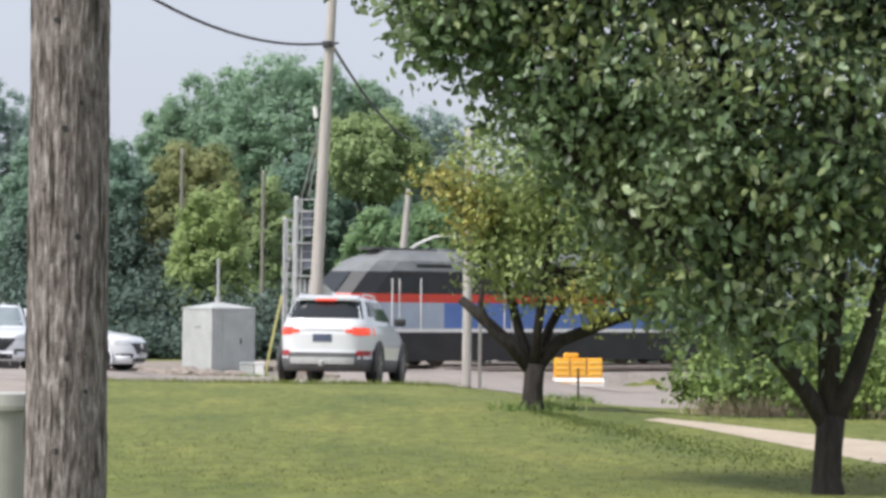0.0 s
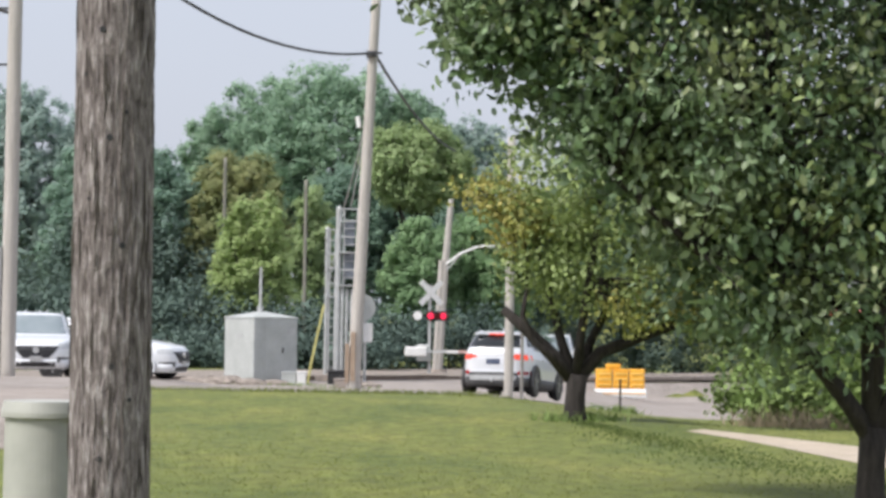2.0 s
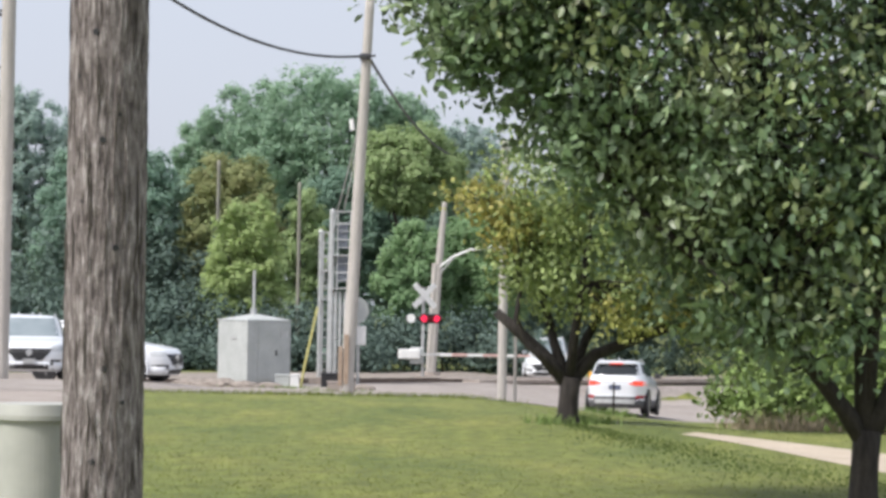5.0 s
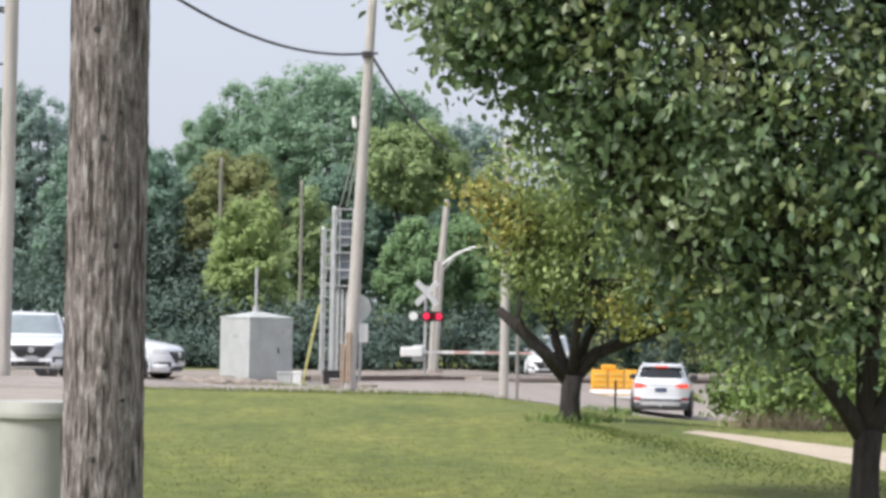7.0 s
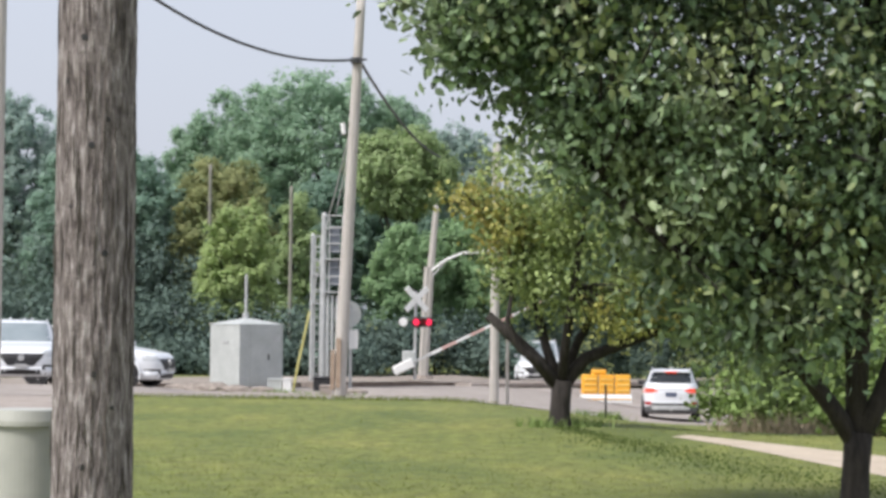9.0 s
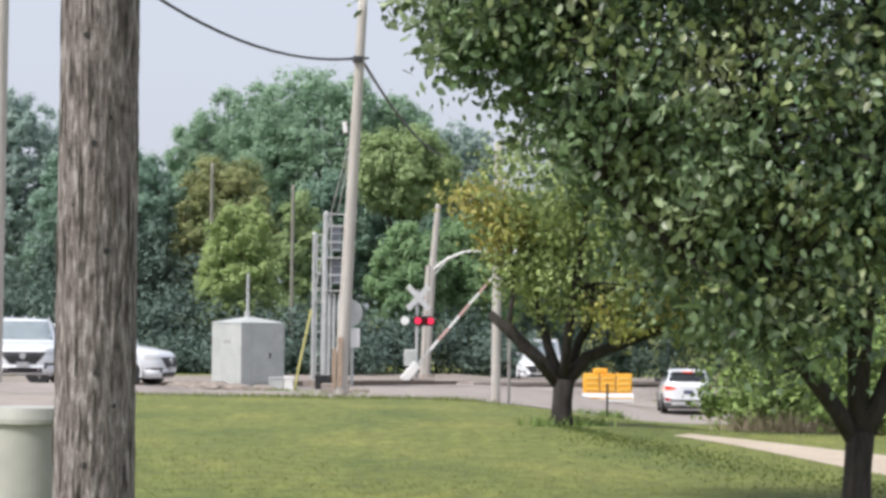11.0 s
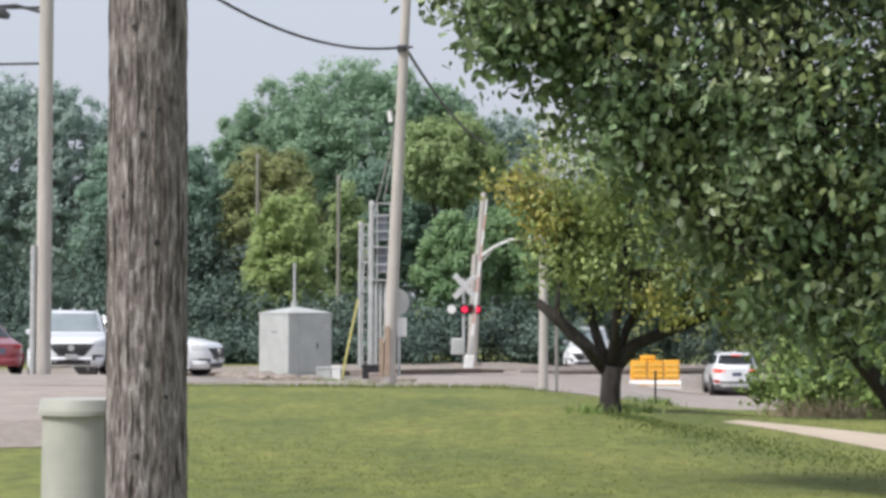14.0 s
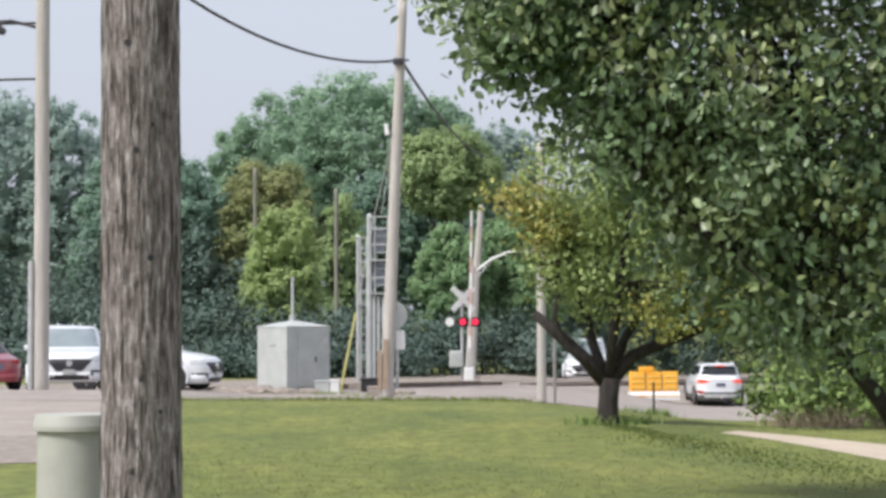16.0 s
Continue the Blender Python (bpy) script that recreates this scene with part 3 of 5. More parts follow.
for i, (x, y, h, w) in enumerate([(5.6, 44, 1.6, 0.9), (6.6, 46, 1.9, 1.1), (7.8, 46, 2.2, 1.1), (6.2, 41, 1.3, 0.8), (7.4, 42, 1.5, 0.9), (8.8, 44, 2.2, 1.2), (8.4, 50, 2.2, 1.1), (10.0, 52, 2.4, 1.2),
                                  (6.4, 36, 1.4, 0.8), (7.4, 34, 1.6, 0.9), (8.2, 38, 2.0, 1.1), (9.6, 62, 2.8, 1.4), (10.8, 70, 3.0, 1.5), (5.4, 40, 0.8, 0.6), (9.6, 48, 2.6, 1.3), (10.4, 56, 3.4, 1.5), (11.6, 60, 3.8, 1.7), (12.6, 66, 4.2, 1.8), (9.2, 42, 2.2, 1.1), (8.9, 36, 1.9, 1.0)]):
    shrub(x, y, h, w, 300 + i)


# ---- poles and cables ----
def wood_pole(x, y, height, r0, r1, lean, mat, label, sides=20):
    z0 = float(land(x, y))
    root = thing("utility_pole", pose(x, y, z0), label, "utility pole", "utility poles")
    bm = bmesh.new()
    steps = 24
    tube(bm, [(lean * height * k / steps, 0, -0.3 + (height + 0.3) * k / steps) for k in range(steps + 1)], [r0 + (r1 - r0) * k / steps for k in range(steps + 1)], sides)
    part("shaft", bm, mat, root, smooth=True)
    return root


def grained_pole(x, y, height, r0, r1, lean, label):
    """The nearest pole: a shaft with real ridges and grooves along its grain."""
    root = thing("utility_pole", pose(x, y, float(land(x, y))), label, "utility pole", "utility poles")
    sides, rows = 168, 360
    verts = np.zeros((rows + 1, sides, 3))
    for j in range(rows + 1):
        z = -0.3 + 4.3 * j / rows if j < rows else height
        r = r0 + (r1 - r0) * max(z, 0) / height
        for k in range(sides):
            a = 2 * math.pi * k / sides
            c, d = math.cos(a), math.sin(a)
            grain = noise.noise((c * 7, d * 7, z * 1.6)) * 0.5 + noise.noise((c * 17, d * 17, z * 6.5 + 7)) * 0.75 - abs(noise.noise((c * 11 + 3, d * 11, z * 4.2))) * 1.1
            rr = r + 0.0068 * grain
            verts[j, k] = (c * rr + lean * z, d * rr, z)
    idx = np.arange((rows + 1) * sides).reshape(rows + 1, sides)
    nxt = np.roll(idx, -1, axis=1)
    faces = np.stack([idx[:-1], nxt[:-1], nxt[1:], idx[1:]], -1).reshape(-1, 4)
    mesh_part("shaft", verts.reshape(-1, 3), faces, OLD_WOOD, root)
    return root


near_pole = grained_pole(-1.325, 9.9, 9.0, 0.163, 0.131, -0.001, "weathered grey-brown wooden utility pole with knots and cracks")
back_pole = wood_pole(-2.36, 64.0, 10.2, 0.175, 0.115, 0.045, GREY_WOOD, "pale weathered utility pole leaning beside the road")
left_pole = wood_pole(-10.46, 60.0, 10.6, 0.19, 0.16, 0.004, GREY_WOOD, "pale utility pole with a conduit beside the yard")
post = wood_pole(1.305, 52.0, 5.4, 0.10, 0.085, 0.0, GREY_WOOD, "slim pale wooden pole at the lawn's edge")


def fixture(root, name, bm, mat, label=""):
    return part(name, bm, mat, root, label)


# knots, cracks on the near pole
rng_pole = np.random.default_rng(8)
for dx, z in [(-0.078, 1.96), (0.055, 1.78), (0.02, 1.31), (-0.02, 0.95), (0.06, 2.3), (-0.035, 2.62), (0.09, 1.18), (-0.1, 2.45), (0.0, 2.2)]:
    r = 0.161 - 0.0035 * z
    y = -math.sqrt(max(0.001, r * r - dx * dx))
    bm = bmesh.new()
    n = Vector((dx, y, 0)).normalized()
    disc(bm, (dx, y, z), n, 0.009 + 0.004 * (abs(dx) < 0.06), 0.008, 10)
    part("knot", bm, BLACK, near_pole, "dark knot hole")
for k in range(90):
    a = rng_pole.uniform(math.pi, 2 * math.pi)
    z0, length = rng_pole.uniform(0.4, 3.0), rng_pole.uniform(0.07, 0.3)
    pts = []
    for i in range(6):
        z = z0 + length * i / 5
        r = 0.164 - 0.00355 * z
        b = a + rng_pole.normal() * 0.02
        pts.append((math.cos(b) * (r + 0.001) - 0.001 * z, math.sin(b) * (r + 0.001), z))
    part("crack", tubed(pts, [0.0005, 0.002, 0.003, 0.003, 0.002, 0.0005], 5), TIE, near_pole)


def cable(a, b, sag, r, label, mat=CABLE):
    a, b = Vector(a), Vector(b)
    pts = [a.lerp(b, i / 24) - Vector((0, 0, sag * 4 * (i / 24) * (1 - i / 24))) for i in range(25)]
    ob = part("cable", tubed(pts, r, 6), mat)
    return tagged(ob, label, "cable", "overhead cables")


# the heavy cable to the back pole, and the ones beyond it
cable((-9.45, 42.0, 11.3), (-1.93, 63.9, 8.06), 1.65, 0.035, "thick black cable hanging to the leaning pole")
cable((-1.9, 64.1, 8.0), (0.3, 106.0, 8.2), 0.4, 0.04, "black cable from the leaning pole to the lamp pole")
cable((-10.5, 60.0, 8.6), (-26.0, 58.0, 9.1), 0.3, 0.03, "black cable from the yard pole")
cable((-10.5, 60.0, 7.25), (-26.0, 58.0, 7.3), 0.15, 0.03, "thin black cable from the yard pole")
fixture(back_pole, "bracket", tubed([(0.2, -0.05, 8.58), (0.62, -0.05, 8.62)], 0.03, 6), CABLE)
fixture(back_pole, "clamp", boxed(0.22, 0.5, -0.22, 0.22, 8.5, 8.66, 0.02), CABLE)
for x, z in ((-3.82, 5.15), (-3.55, 5.25)):
    cable((-2.0, 64.15, 7.0), (x, 91.9, z), 0.15, 0.022, "grey cable from the leaning pole to the signal mast", GALV)
fixture(back_pole, "insulator", tubed([(0.06, 0.12, 6.72), (0.02, 0.13, 7.0)], 0.06, 8), WHITE)
fixture(back_pole, "marker_strip", boxed(-0.06, 0.06, -0.205, -0.165, 0.25, 1.5), RUST, "rusty orange marker strip")
fixture(back_pole, "marker_strip", boxed(-0.2, -0.1, -0.16, -0.1, 0.2, 1.2), RUST, "rusty orange marker strip")
fixture(left_pole, "conduit", tubed([(-0.24, -0.1, 0), (-0.22, -0.1, 3.1)], 0.07, 10), GALV, "grey conduit pipe")
fixture(left_pole, "bracket", tubed([(-0.1, 0, 8.7), (-0.7, -0.1, 8.85), (-1.4, -0.1, 8.8)], 0.04, 6), CABLE)
lamp = bmesh.new()
tube(lamp, [(-1.7, -0.1, 8.62), (-1.4, -0.1, 8.72), (-1.05, -0.1, 8.67), (-0.85, -0.1, 8.57)], [0.08, 0.16, 0.15, 0.07], 10)
fixture(left_pole, "lamp_head", lamp, CABLE, "dark street lamp head")
fixture(post, "stay", tubed([(0.28, 0.3, -0.1), (0.28, 0.3, 1.7)], 0.035, 8), GREY_WOOD)

# pale service pedestal beside the near pole
pedestal = thing("service_pedestal", pose(-1.66, 10.35, float(land(-1.66, 10.35))), "pale green plastic service pedestal with a cap", "utility pedestal")
for r0, r1, z0, z1, name, mat in [(0.165, 0.155, 0, 1.10, "body", PEDESTAL), (0.172, 0.166, 1.085, 1.15, "cap", PEDESTAL)]:
    b = bmesh.new()
    tube(b, [(0, 0, z0), (0, 0, z0 + 0.02), (0, 0, z1 - 0.02), (0, 0, z1)], [r0, r0, r1, r1 * 0.97], 48)
    part(name, b, mat, pedestal)


# ---- the railway ----
TRACK_TURN = math.degrees(math.atan2(TRACK_WAY.y, TRACK_WAY.x))


def on_track(s, off=0.0):
    p = TRACK_A + TRACK_WAY * s + Vector((-TRACK_WAY.y, TRACK_WAY.x)) * off
    return p.x, p.y


a0, a1 = on_track(-60, -2.1), on_track(160, -2.1)
b0, b1 = on_track(-60, 2.1), on_track(160, 2.1)
sheet("ballast", ([a0, a1], [b0, b1]), GRAVEL, 1.0, 0.05, "brown-grey stone ballast under the railway track", "ballast")
c0, c1, d0, d1 = on_track(-60, 2.15), on_track(17, 2.15), on_track(-60, 9.5), on_track(17, 9.5)
sheet("gravel_verge", ([c0, c1], [d0, d1]), GRAVEL, 0.9, 0.03, "grey gravel verge beyond the railway track", "verge")
e0, e1, f0, f1 = on_track(4, -5.4), on_track(60, -5.4), on_track(4, -2.15), on_track(60, -2.15)
sheet("crossing_apron", ([e0, e1], [f0, f1]), ASPHALT, 0.6, 0.022, "worn asphalt apron beside the railway track", "road")
track = thing("railway_track", pose(*TRACK_A, RAIL_TOP) @ pose(0, 0, 0, 0, 0, TRACK_TURN), "railway track with rusty rails on dark sleepers", "railway track", kind="structure")
for off in (-0.72, 0.72):
    b = boxed(-60, 160, off - 0.035, off + 0.035, -0.05, 0.0)
    box(b, -60, 160, off - 0.012, off + 0.012, -0.14, -0.05)
    box(b, -60, 160, off - 0.07, off + 0.07, -0.165, -0.14)
    part("rail", b, STEEL, track)
sleeper = boxed(-0.12, 0.12, -1.3, 1.3, -0.30, -0.166)
first = part("sleeper", sleeper, TIE, track)
first.location.x = -16
for k in range(1, 100):
    ob = new("sleeper", first.data)
    ob.parent, ob.location.x = track, -16 + 0.55 * k
for k in range(9):
    for off, name in ((0, "crossing_panel"), (-1.45, "crossing_panel"), (1.45, "crossing_panel")):
        w = 0.6 if off == 0 else 0.55
        part(name, boxed(9.2 + k * 1.83, 11.0 + k * 1.83, off - w, off + w, -0.16, -0.012, 0.01), CONCRETE, track, "pale concrete crossing panel")


# ---- crossing equipment ----
def bungalow():
    root = thing("signal_bungalow", pose(-6.62, 90, -1.17, 0, 0, 42), "pale silver metal signal hut with a shallow peaked roof", "signal hut")
    part("body", boxed(-0.98, 0.98, -0.86, 0.86, 0.1, 2.28, 0.02), CABINET, root)
    b = bmesh.new()
    bottom = [b.verts.new(p) for p in [(-1.0, -0.88, 2.28), (1.0, -0.88, 2.28), (1.0, 0.88, 2.28), (-1.0, 0.88, 2.28)]]
    top = [b.verts.new(p) for p in [(-1.0, -0.88, 2.32), (1.0, -0.88, 2.32), (1.0, 0.88, 2.32), (-1.0, 0.88, 2.32)]]
    peak = [b.verts.new(p) for p in [(-0.12, -0.1, 2.52), (0.12, -0.1, 2.52), (0.12, 0.1, 2.52), (-0.12, 0.1, 2.52)]]
    for lo, hi in ((bottom, top), (top, peak)):
        for k in range(4):
            b.faces.new((lo[k], lo[(k + 1) % 4], hi[(k + 1) % 4], hi[k]))
    b.faces.new(peak)
    b.faces.new(bottom[::-1])
    part("roof", b, CABINET, root, "shallow metal roof")
    part("plinth", boxed(-1.1, 1.1, -0.98, 0.98, -0.3, 0.1), CONCRETE, root)
    part("mast", tubed([(-0.05, 0, 2.5), (-0.05, 0, 4.1)], 0.05, 8), GALV, root, "grey aerial mast")
    part("mast_foot", tubed([(-0.05, 0, 2.48), (-0.05, 0, 2.72)], 0.12, 10), GALV, root)
    part("door", boxed(-0.5, 0.4, -0.88, -0.862, 0.2, 2.1, 0.006), CABINET, root)
    part("door_handle", boxed(0.28, 0.33, -0.91, -0.88, 1.05, 1.25), CLADDING, root)
    part("sign_plate", boxed(-1.0, -0.981, -0.2, 0.15, 1.62, 1.72), GALV, root)
    part("vent", boxed(0.5, 0.85, -0.875, -0.862, 1.7, 1.95, 0.004), GALV, root)


bungalow()
for x, y, w, h, mat, label in [(-5.0, 87.5, 0.3, 0.48, WHITE, "small white utility box beside the signal hut"), (-5.45, 87.8, 0.5, 0.45, CABINET, "low grey utility box beside the signal hut"),
                               (-3.72, 89.0, 0.85, 0.5, BLACK, "small black junction box at the signal mast"), (-3.25, 84.0, 0.9, 0.35, CONCRETE, "pale concrete block beside the track")]:
    root = thing("utility_box", pose(x, y, float(land(x, y))), label, "utility box")
    part("body", boxed(-w / 2, w / 2, -w / 2, w / 2, -0.1, h * 0.85, 0.02), mat, root)
    part("lid", boxed(-w / 2 - 0.02, w / 2 + 0.02, -w / 2 - 0.02, w / 2 + 0.02, h * 0.85, h, 0.02), mat, root)


def signal_mast(x, y, h, near, far, thick, label):
    """A mast with its ladder between two distances, and a guarded platform."""
    z0 = float(land(x, y))
    root = thing("signal_mast", pose(x, y, z0), label, "railway signal", "signal masts beside the track")
    part("mast", tubed([(0, 0, -0.2), (0, 0, h)], [thick, thick * 0.9], 12), GALV, root)
    part("cap", tubed([(0, 0, h), (0, 0, h + 0.08)], [0.1, 0.05], 12), GALV, root)
    part("base", boxed(-0.35, 0.35, -0.35, 0.35, -0.3, 0.25, 0.03), CONCRETE, root)
    for off in (near, far):
        part("ladder_rail", boxed(off - 0.025, off + 0.025, -0.12, -0.08, 0.4, h - 0.05), GALV, root)
    for k in range(int((h - 0.6) / 0.3)):
        part("rung", boxed(near, far, -0.115, -0.085, 0.5 + 0.3 * k, 0.53 + 0.3 * k), GALV, root)
    for z in (h * 0.55, h * 0.74):
        part("platform", boxed(0, far + 0.06, -0.35, 0.3, z, z + 0.05), GALV, root)
    for z in (h * 0.64, h * 0.83, h * 0.92, h - 0.06):
        part("guard_rail", boxed(-0.02, far + 0.05, -0.36, -0.32, z, z + 0.05), GALV, root)
    for x in (-0.02, far + 0.03):
        part("guard_post", boxed(x, x + 0.04, -0.36, -0.32, h * 0.55, h), GALV, root)
    return root


m1 = signal_mast(-3.98, 92.0, 6.35, 0.2, 0.68, 0.115, "grey steel signal mast with a ladder and signal heads")
for z in (3.75, 4.95):
    part("signal_head", boxed(0.16, 0.58, -0.05, 0.25, z, z + 0.95, 0.05), SIGNAL_GREY, m1, "blue-grey signal head")
for x in (0.18, 0.34, 0.52):
    part("conduit", tubed([(x, -0.16, 0), (x, -0.16, 3.4)], 0.055, 8), GALV, m1, "pale steel conduit")
m2 = signal_mast(-4.42, 92.6, 5.6, 0.1, 0.3, 0.08, "thin grey steel signal mast with a ladder")
target = thing("round_signal", pose(-2.98, 92.4, float(land(-2.98, 92.4))), "pale round signal disc on a steel post, seen from behind", "railway signal")
part("post", tubed([(0, 0, -0.2), (0, 0, 3.1)], 0.06, 10), GALV, target)
part("disc", disc(bmesh.new(), (-0.14, -0.09, 2.72), (0, 1, 0), 0.52, 0.03, 28), CABINET, target, "pale round background disc")
part("arm", boxed(-0.7, 0.1, -0.06, -0.02, 2.68, 2.76), GALV, target)
part("sign_plate", boxed(-0.06, 0.28, -0.1, -0.075, 1.45, 2.15, 0.01), WHITE, target)
stake = thing("guy_marker", pose(-4.84, 88, float(land(-4.84, 88)) - 0.1), "slanting yellow plastic guy wire guard", "guy guard")
part("guard", tubed([(0, 0, 0), (0.15, 0, 0.9), (0.56, 0, 2.9)], 0.04, 8), YELLOW, stake)
part("wire", tubed([(0.56, 0, 2.85), (1.2, 0, 6.3)], 0.015, 6), GALV, stake)


def crossing_gate():
    x, y = -0.67, 103.0
    z0 = float(land(x, y))
    root = thing("crossing_gate", pose(x, y, z0), "railway crossing signal with white crossbuck, red lamps and gate arm", "crossing gate")
    part("mast", tubed([(0, 0, -0.2), (0, 0, 3.75)], 0.065, 12), GALV, root)
    part("base", tubed([(0, 0, -0.2), (0, 0, 0.12)], [0.3, 0.26], 12), CONCRETE, root)
    for a in (45, -45):
        m = pose(0, 0, 3.42, 0, 0, 22) @ Matrix.Translation((0, -0.1 - 0.026 * (a > 0), 0)) @ pose(0, 0, 0, 0, a, 0)
        part("crossbuck_board", boxed(-0.66, 0.66, -0.012, 0.012, -0.12, 0.12, 0.004, m), WHITE, root, "dull white crossbuck board")
    part("lamp_bar", boxed(-0.75, 0.75, -0.05, 0.0, 2.44, 2.52), BLACK, root)
    for dx, lit in ((-0.5, 0), (0.04, 1), (0.30, 0), (0.54, 1)):
        b = disc(bmesh.new(), (dx, -0.1, 2.48), (0, 1, 0), 0.21 if dx > -0.5 else 0.18, 0.03, 20)
        back = part("lamp_disc", b, BLACK if dx > -0.5 else WHITE, root, "black lamp background" if dx > -0.5 else "pale lamp back")
        if dx > -0.5:
            part("lens", disc(bmesh.new(), (dx, -0.13, 2.48), (0, 1, 0), 0.14, 0.04, 16), RED_LIT if lit else RED_LENS, back, "lit red lens" if lit else "dark red lens")
            hood = bmesh.new()
            tube(hood, [(dx, -0.12, 2.52), (dx, -0.36, 2.5)], [0.17, 0.15], 12, caps=False)
            part("hood", hood, BLACK, back)
    part("mechanism", boxed(-0.52, 0.05, -0.25, 0.25, 0.62, 1.3, 0.05), CABINET, root, "grey gate motor box")
    arm = new("gate_arm")
    arm.parent = root
    arm.matrix_basis = pose(0.3, -0.3, 1.02)
    for k in range(9):
        part("stripe", boxed(0.25 + k * 0.64, 0.25 + (k + 1) * 0.64, -0.03, 0.03, -0.062 + k * 0.003, 0.062 - k * 0.003), WHITE if k % 2 == 0 else PINKISH, arm,
             "white band" if k % 2 == 0 else "faded red band")
    part("counterweight", boxed(-1.3, -0.4, -0.06, 0.06, -0.2, 0.2, 0.05), WHITE, arm, "white counterweight plate")
    part("bracket", boxed(-0.6, 0.4, -0.05, 0.05, -0.05, 0.05), GALV, arm)
    return root, arm



gate, gate_arm = crossing_gate()


def lamp_pole():
    x, y = -0.24, 106.0
    root = thing("street_lamp", pose(x, y, float(land(x, y))), "pale utility pole with a curved street lamp arm", "street lamp")
    part("shaft", tubed([(-0.08, 0, -0.2), (0.16, 0, 4.55), (0.37, 0, 7.25), (0.38, 0, 7.35)], [0.18, 0.155, 0.115, 0.08], 14), GREY_WOOD, root)
    part("sleeve", tubed([(-0.2, -0.06, -0.1), (0.02, -0.06, 4.75)], 0.13, 10), GREY_WOOD, root)
    part("arm", tubed([(0.2, -0.1, 4.6), (0.8, -0.1, 5.05), (1.5, -0.1, 5.35), (2.3, -0.1, 5.4)], [0.06, 0.055, 0.05, 0.05], 8), WHITE, root)
    part("brace", tubed([(0.2, -0.1, 4.3), (0.9, -0.1, 5.12)], 0.03, 6), GALV, root)
    b = bmesh.new()
    tube(b, [(2.2, -0.1, 5.4), (2.35, -0.1, 5.4), (2.75, -0.1, 5.37), (2.85, -0.1, 5.34)], [0.06, 0.12, 0.11, 0.05], 10)
    part("lamp_head", b, GALV, root)
    part("footing", tubed([(-0.1, 0, -0.1), (-0.1, 0, 0.18)], [0.46, 0.4], 12), CONCRETE, root)


lamp_pole()
for x, y, h, r, label in [(-10.4, 117.0, 9.6, 0.10, "thin grey wooden pole among the trees"), (-6.25, 110.5, 8.3, 0.09, "thin weathered wooden pole among the trees")]:
    wood_pole(x, y, h, r, r * 0.8, 0.0, DIM_WOOD, label, 10)


def barrier(x, y, turn):
    root = thing("road_barrier", pose(x, y, float(land(x, y)), 0, 0, turn), "orange and white plastic road barrier on the pavement", "road barrier", "barriers by the crossing")
    b = bmesh.new()
    prof = [(-0.3, 0), (0.3, 0), (0.3, 0.2), (0.2, 0.34), (-0.2, 0.34), (-0.3, 0.2)]
    ends = [[b.verts.new((sx, py, pz)) for py, pz in prof] for sx in (-1.0, 1.0)]
    for k in range(6):
        b.faces.new((ends[0][k], ends[0][(k + 1) % 6], ends[1][(k + 1) % 6], ends[1][k]))
    b.faces.new(ends[0][::-1])
    b.faces.new(ends[1])
    part("base", b, WHITE, root, "white barrier base")
    for k in range(3):
        part("panel", boxed(-0.98 + k * 0.66, -0.36 + k * 0.66, -0.17, 0.17, 0.342, 1.12, 0.05), ORANGE, root, "orange barrier panel")
        for z in (0.46, 0.68, 0.90):
            part("band", boxed(-0.93 + k * 0.66, -0.41 + k * 0.66, -0.19, 0.19, z, z + 0.07, 0.02), AMBER, root, "paler moulded band")
    for k in range(2):
        part("rib", boxed(-0.355 + k * 0.66, -0.325 + k * 0.66, -0.14, 0.14, 0.342, 1.08), STRAW, root)
    part("top_rail", boxed(-0.6, 0.0, -0.1, 0.1, 1.12, 1.32, 0.05), ORANGE, root)
    part("stripe", boxed(-0.97, 0.97, -0.305, 0.305, 0.13, 0.17, 0.005), ORANGE, root)


barrier(6.96, 100.0, 8)
sign = thing("marker_post", pose(3.2, 46.0, float(land(3.2, 46.0))), "thin wooden marker stake in the lawn's edge", "stake")
part("stake", boxed(-0.018, 0.018, -0.015, 0.015, -0.1, 0.6), BARK, sign)


# ---- weeds, brush and stalks ----
def brush(name, spots, height, wide, mat, seed, label, category):
    """Thin upright stalks and blades in tufts; spots are x, y, spread, count."""
    rng = np.random.default_rng(seed)
    verts = []
    for x, y, spread, count in spots:
        px, py = x + rng.normal(size=count) * spread, y + rng.normal(size=count) * spread
        pz = land(px, py)
        h = height * rng.uniform(0.4, 1.2, count)
        a = rng.uniform(0, 2 * math.pi, count)
        dx, dy = np.cos(a) * wide, np.sin(a) * wide
        lx, ly = rng.normal(size=count) * h * 0.55, rng.normal(size=count) * h * 0.55
        verts.append(np.stack([np.stack([px - dx, py - dy, pz - 0.02], 1), np.stack([px + dx, py + dy, pz - 0.02], 1), np.stack([px + lx, py + ly, pz + h], 1)], 1).reshape(-1, 3))
    verts = np.concatenate(verts)
    ob = mesh_part(name, verts, np.arange(len(verts)).reshape(-1, 3), mat)
    return tagged(ob, label, category, kind="stuff")


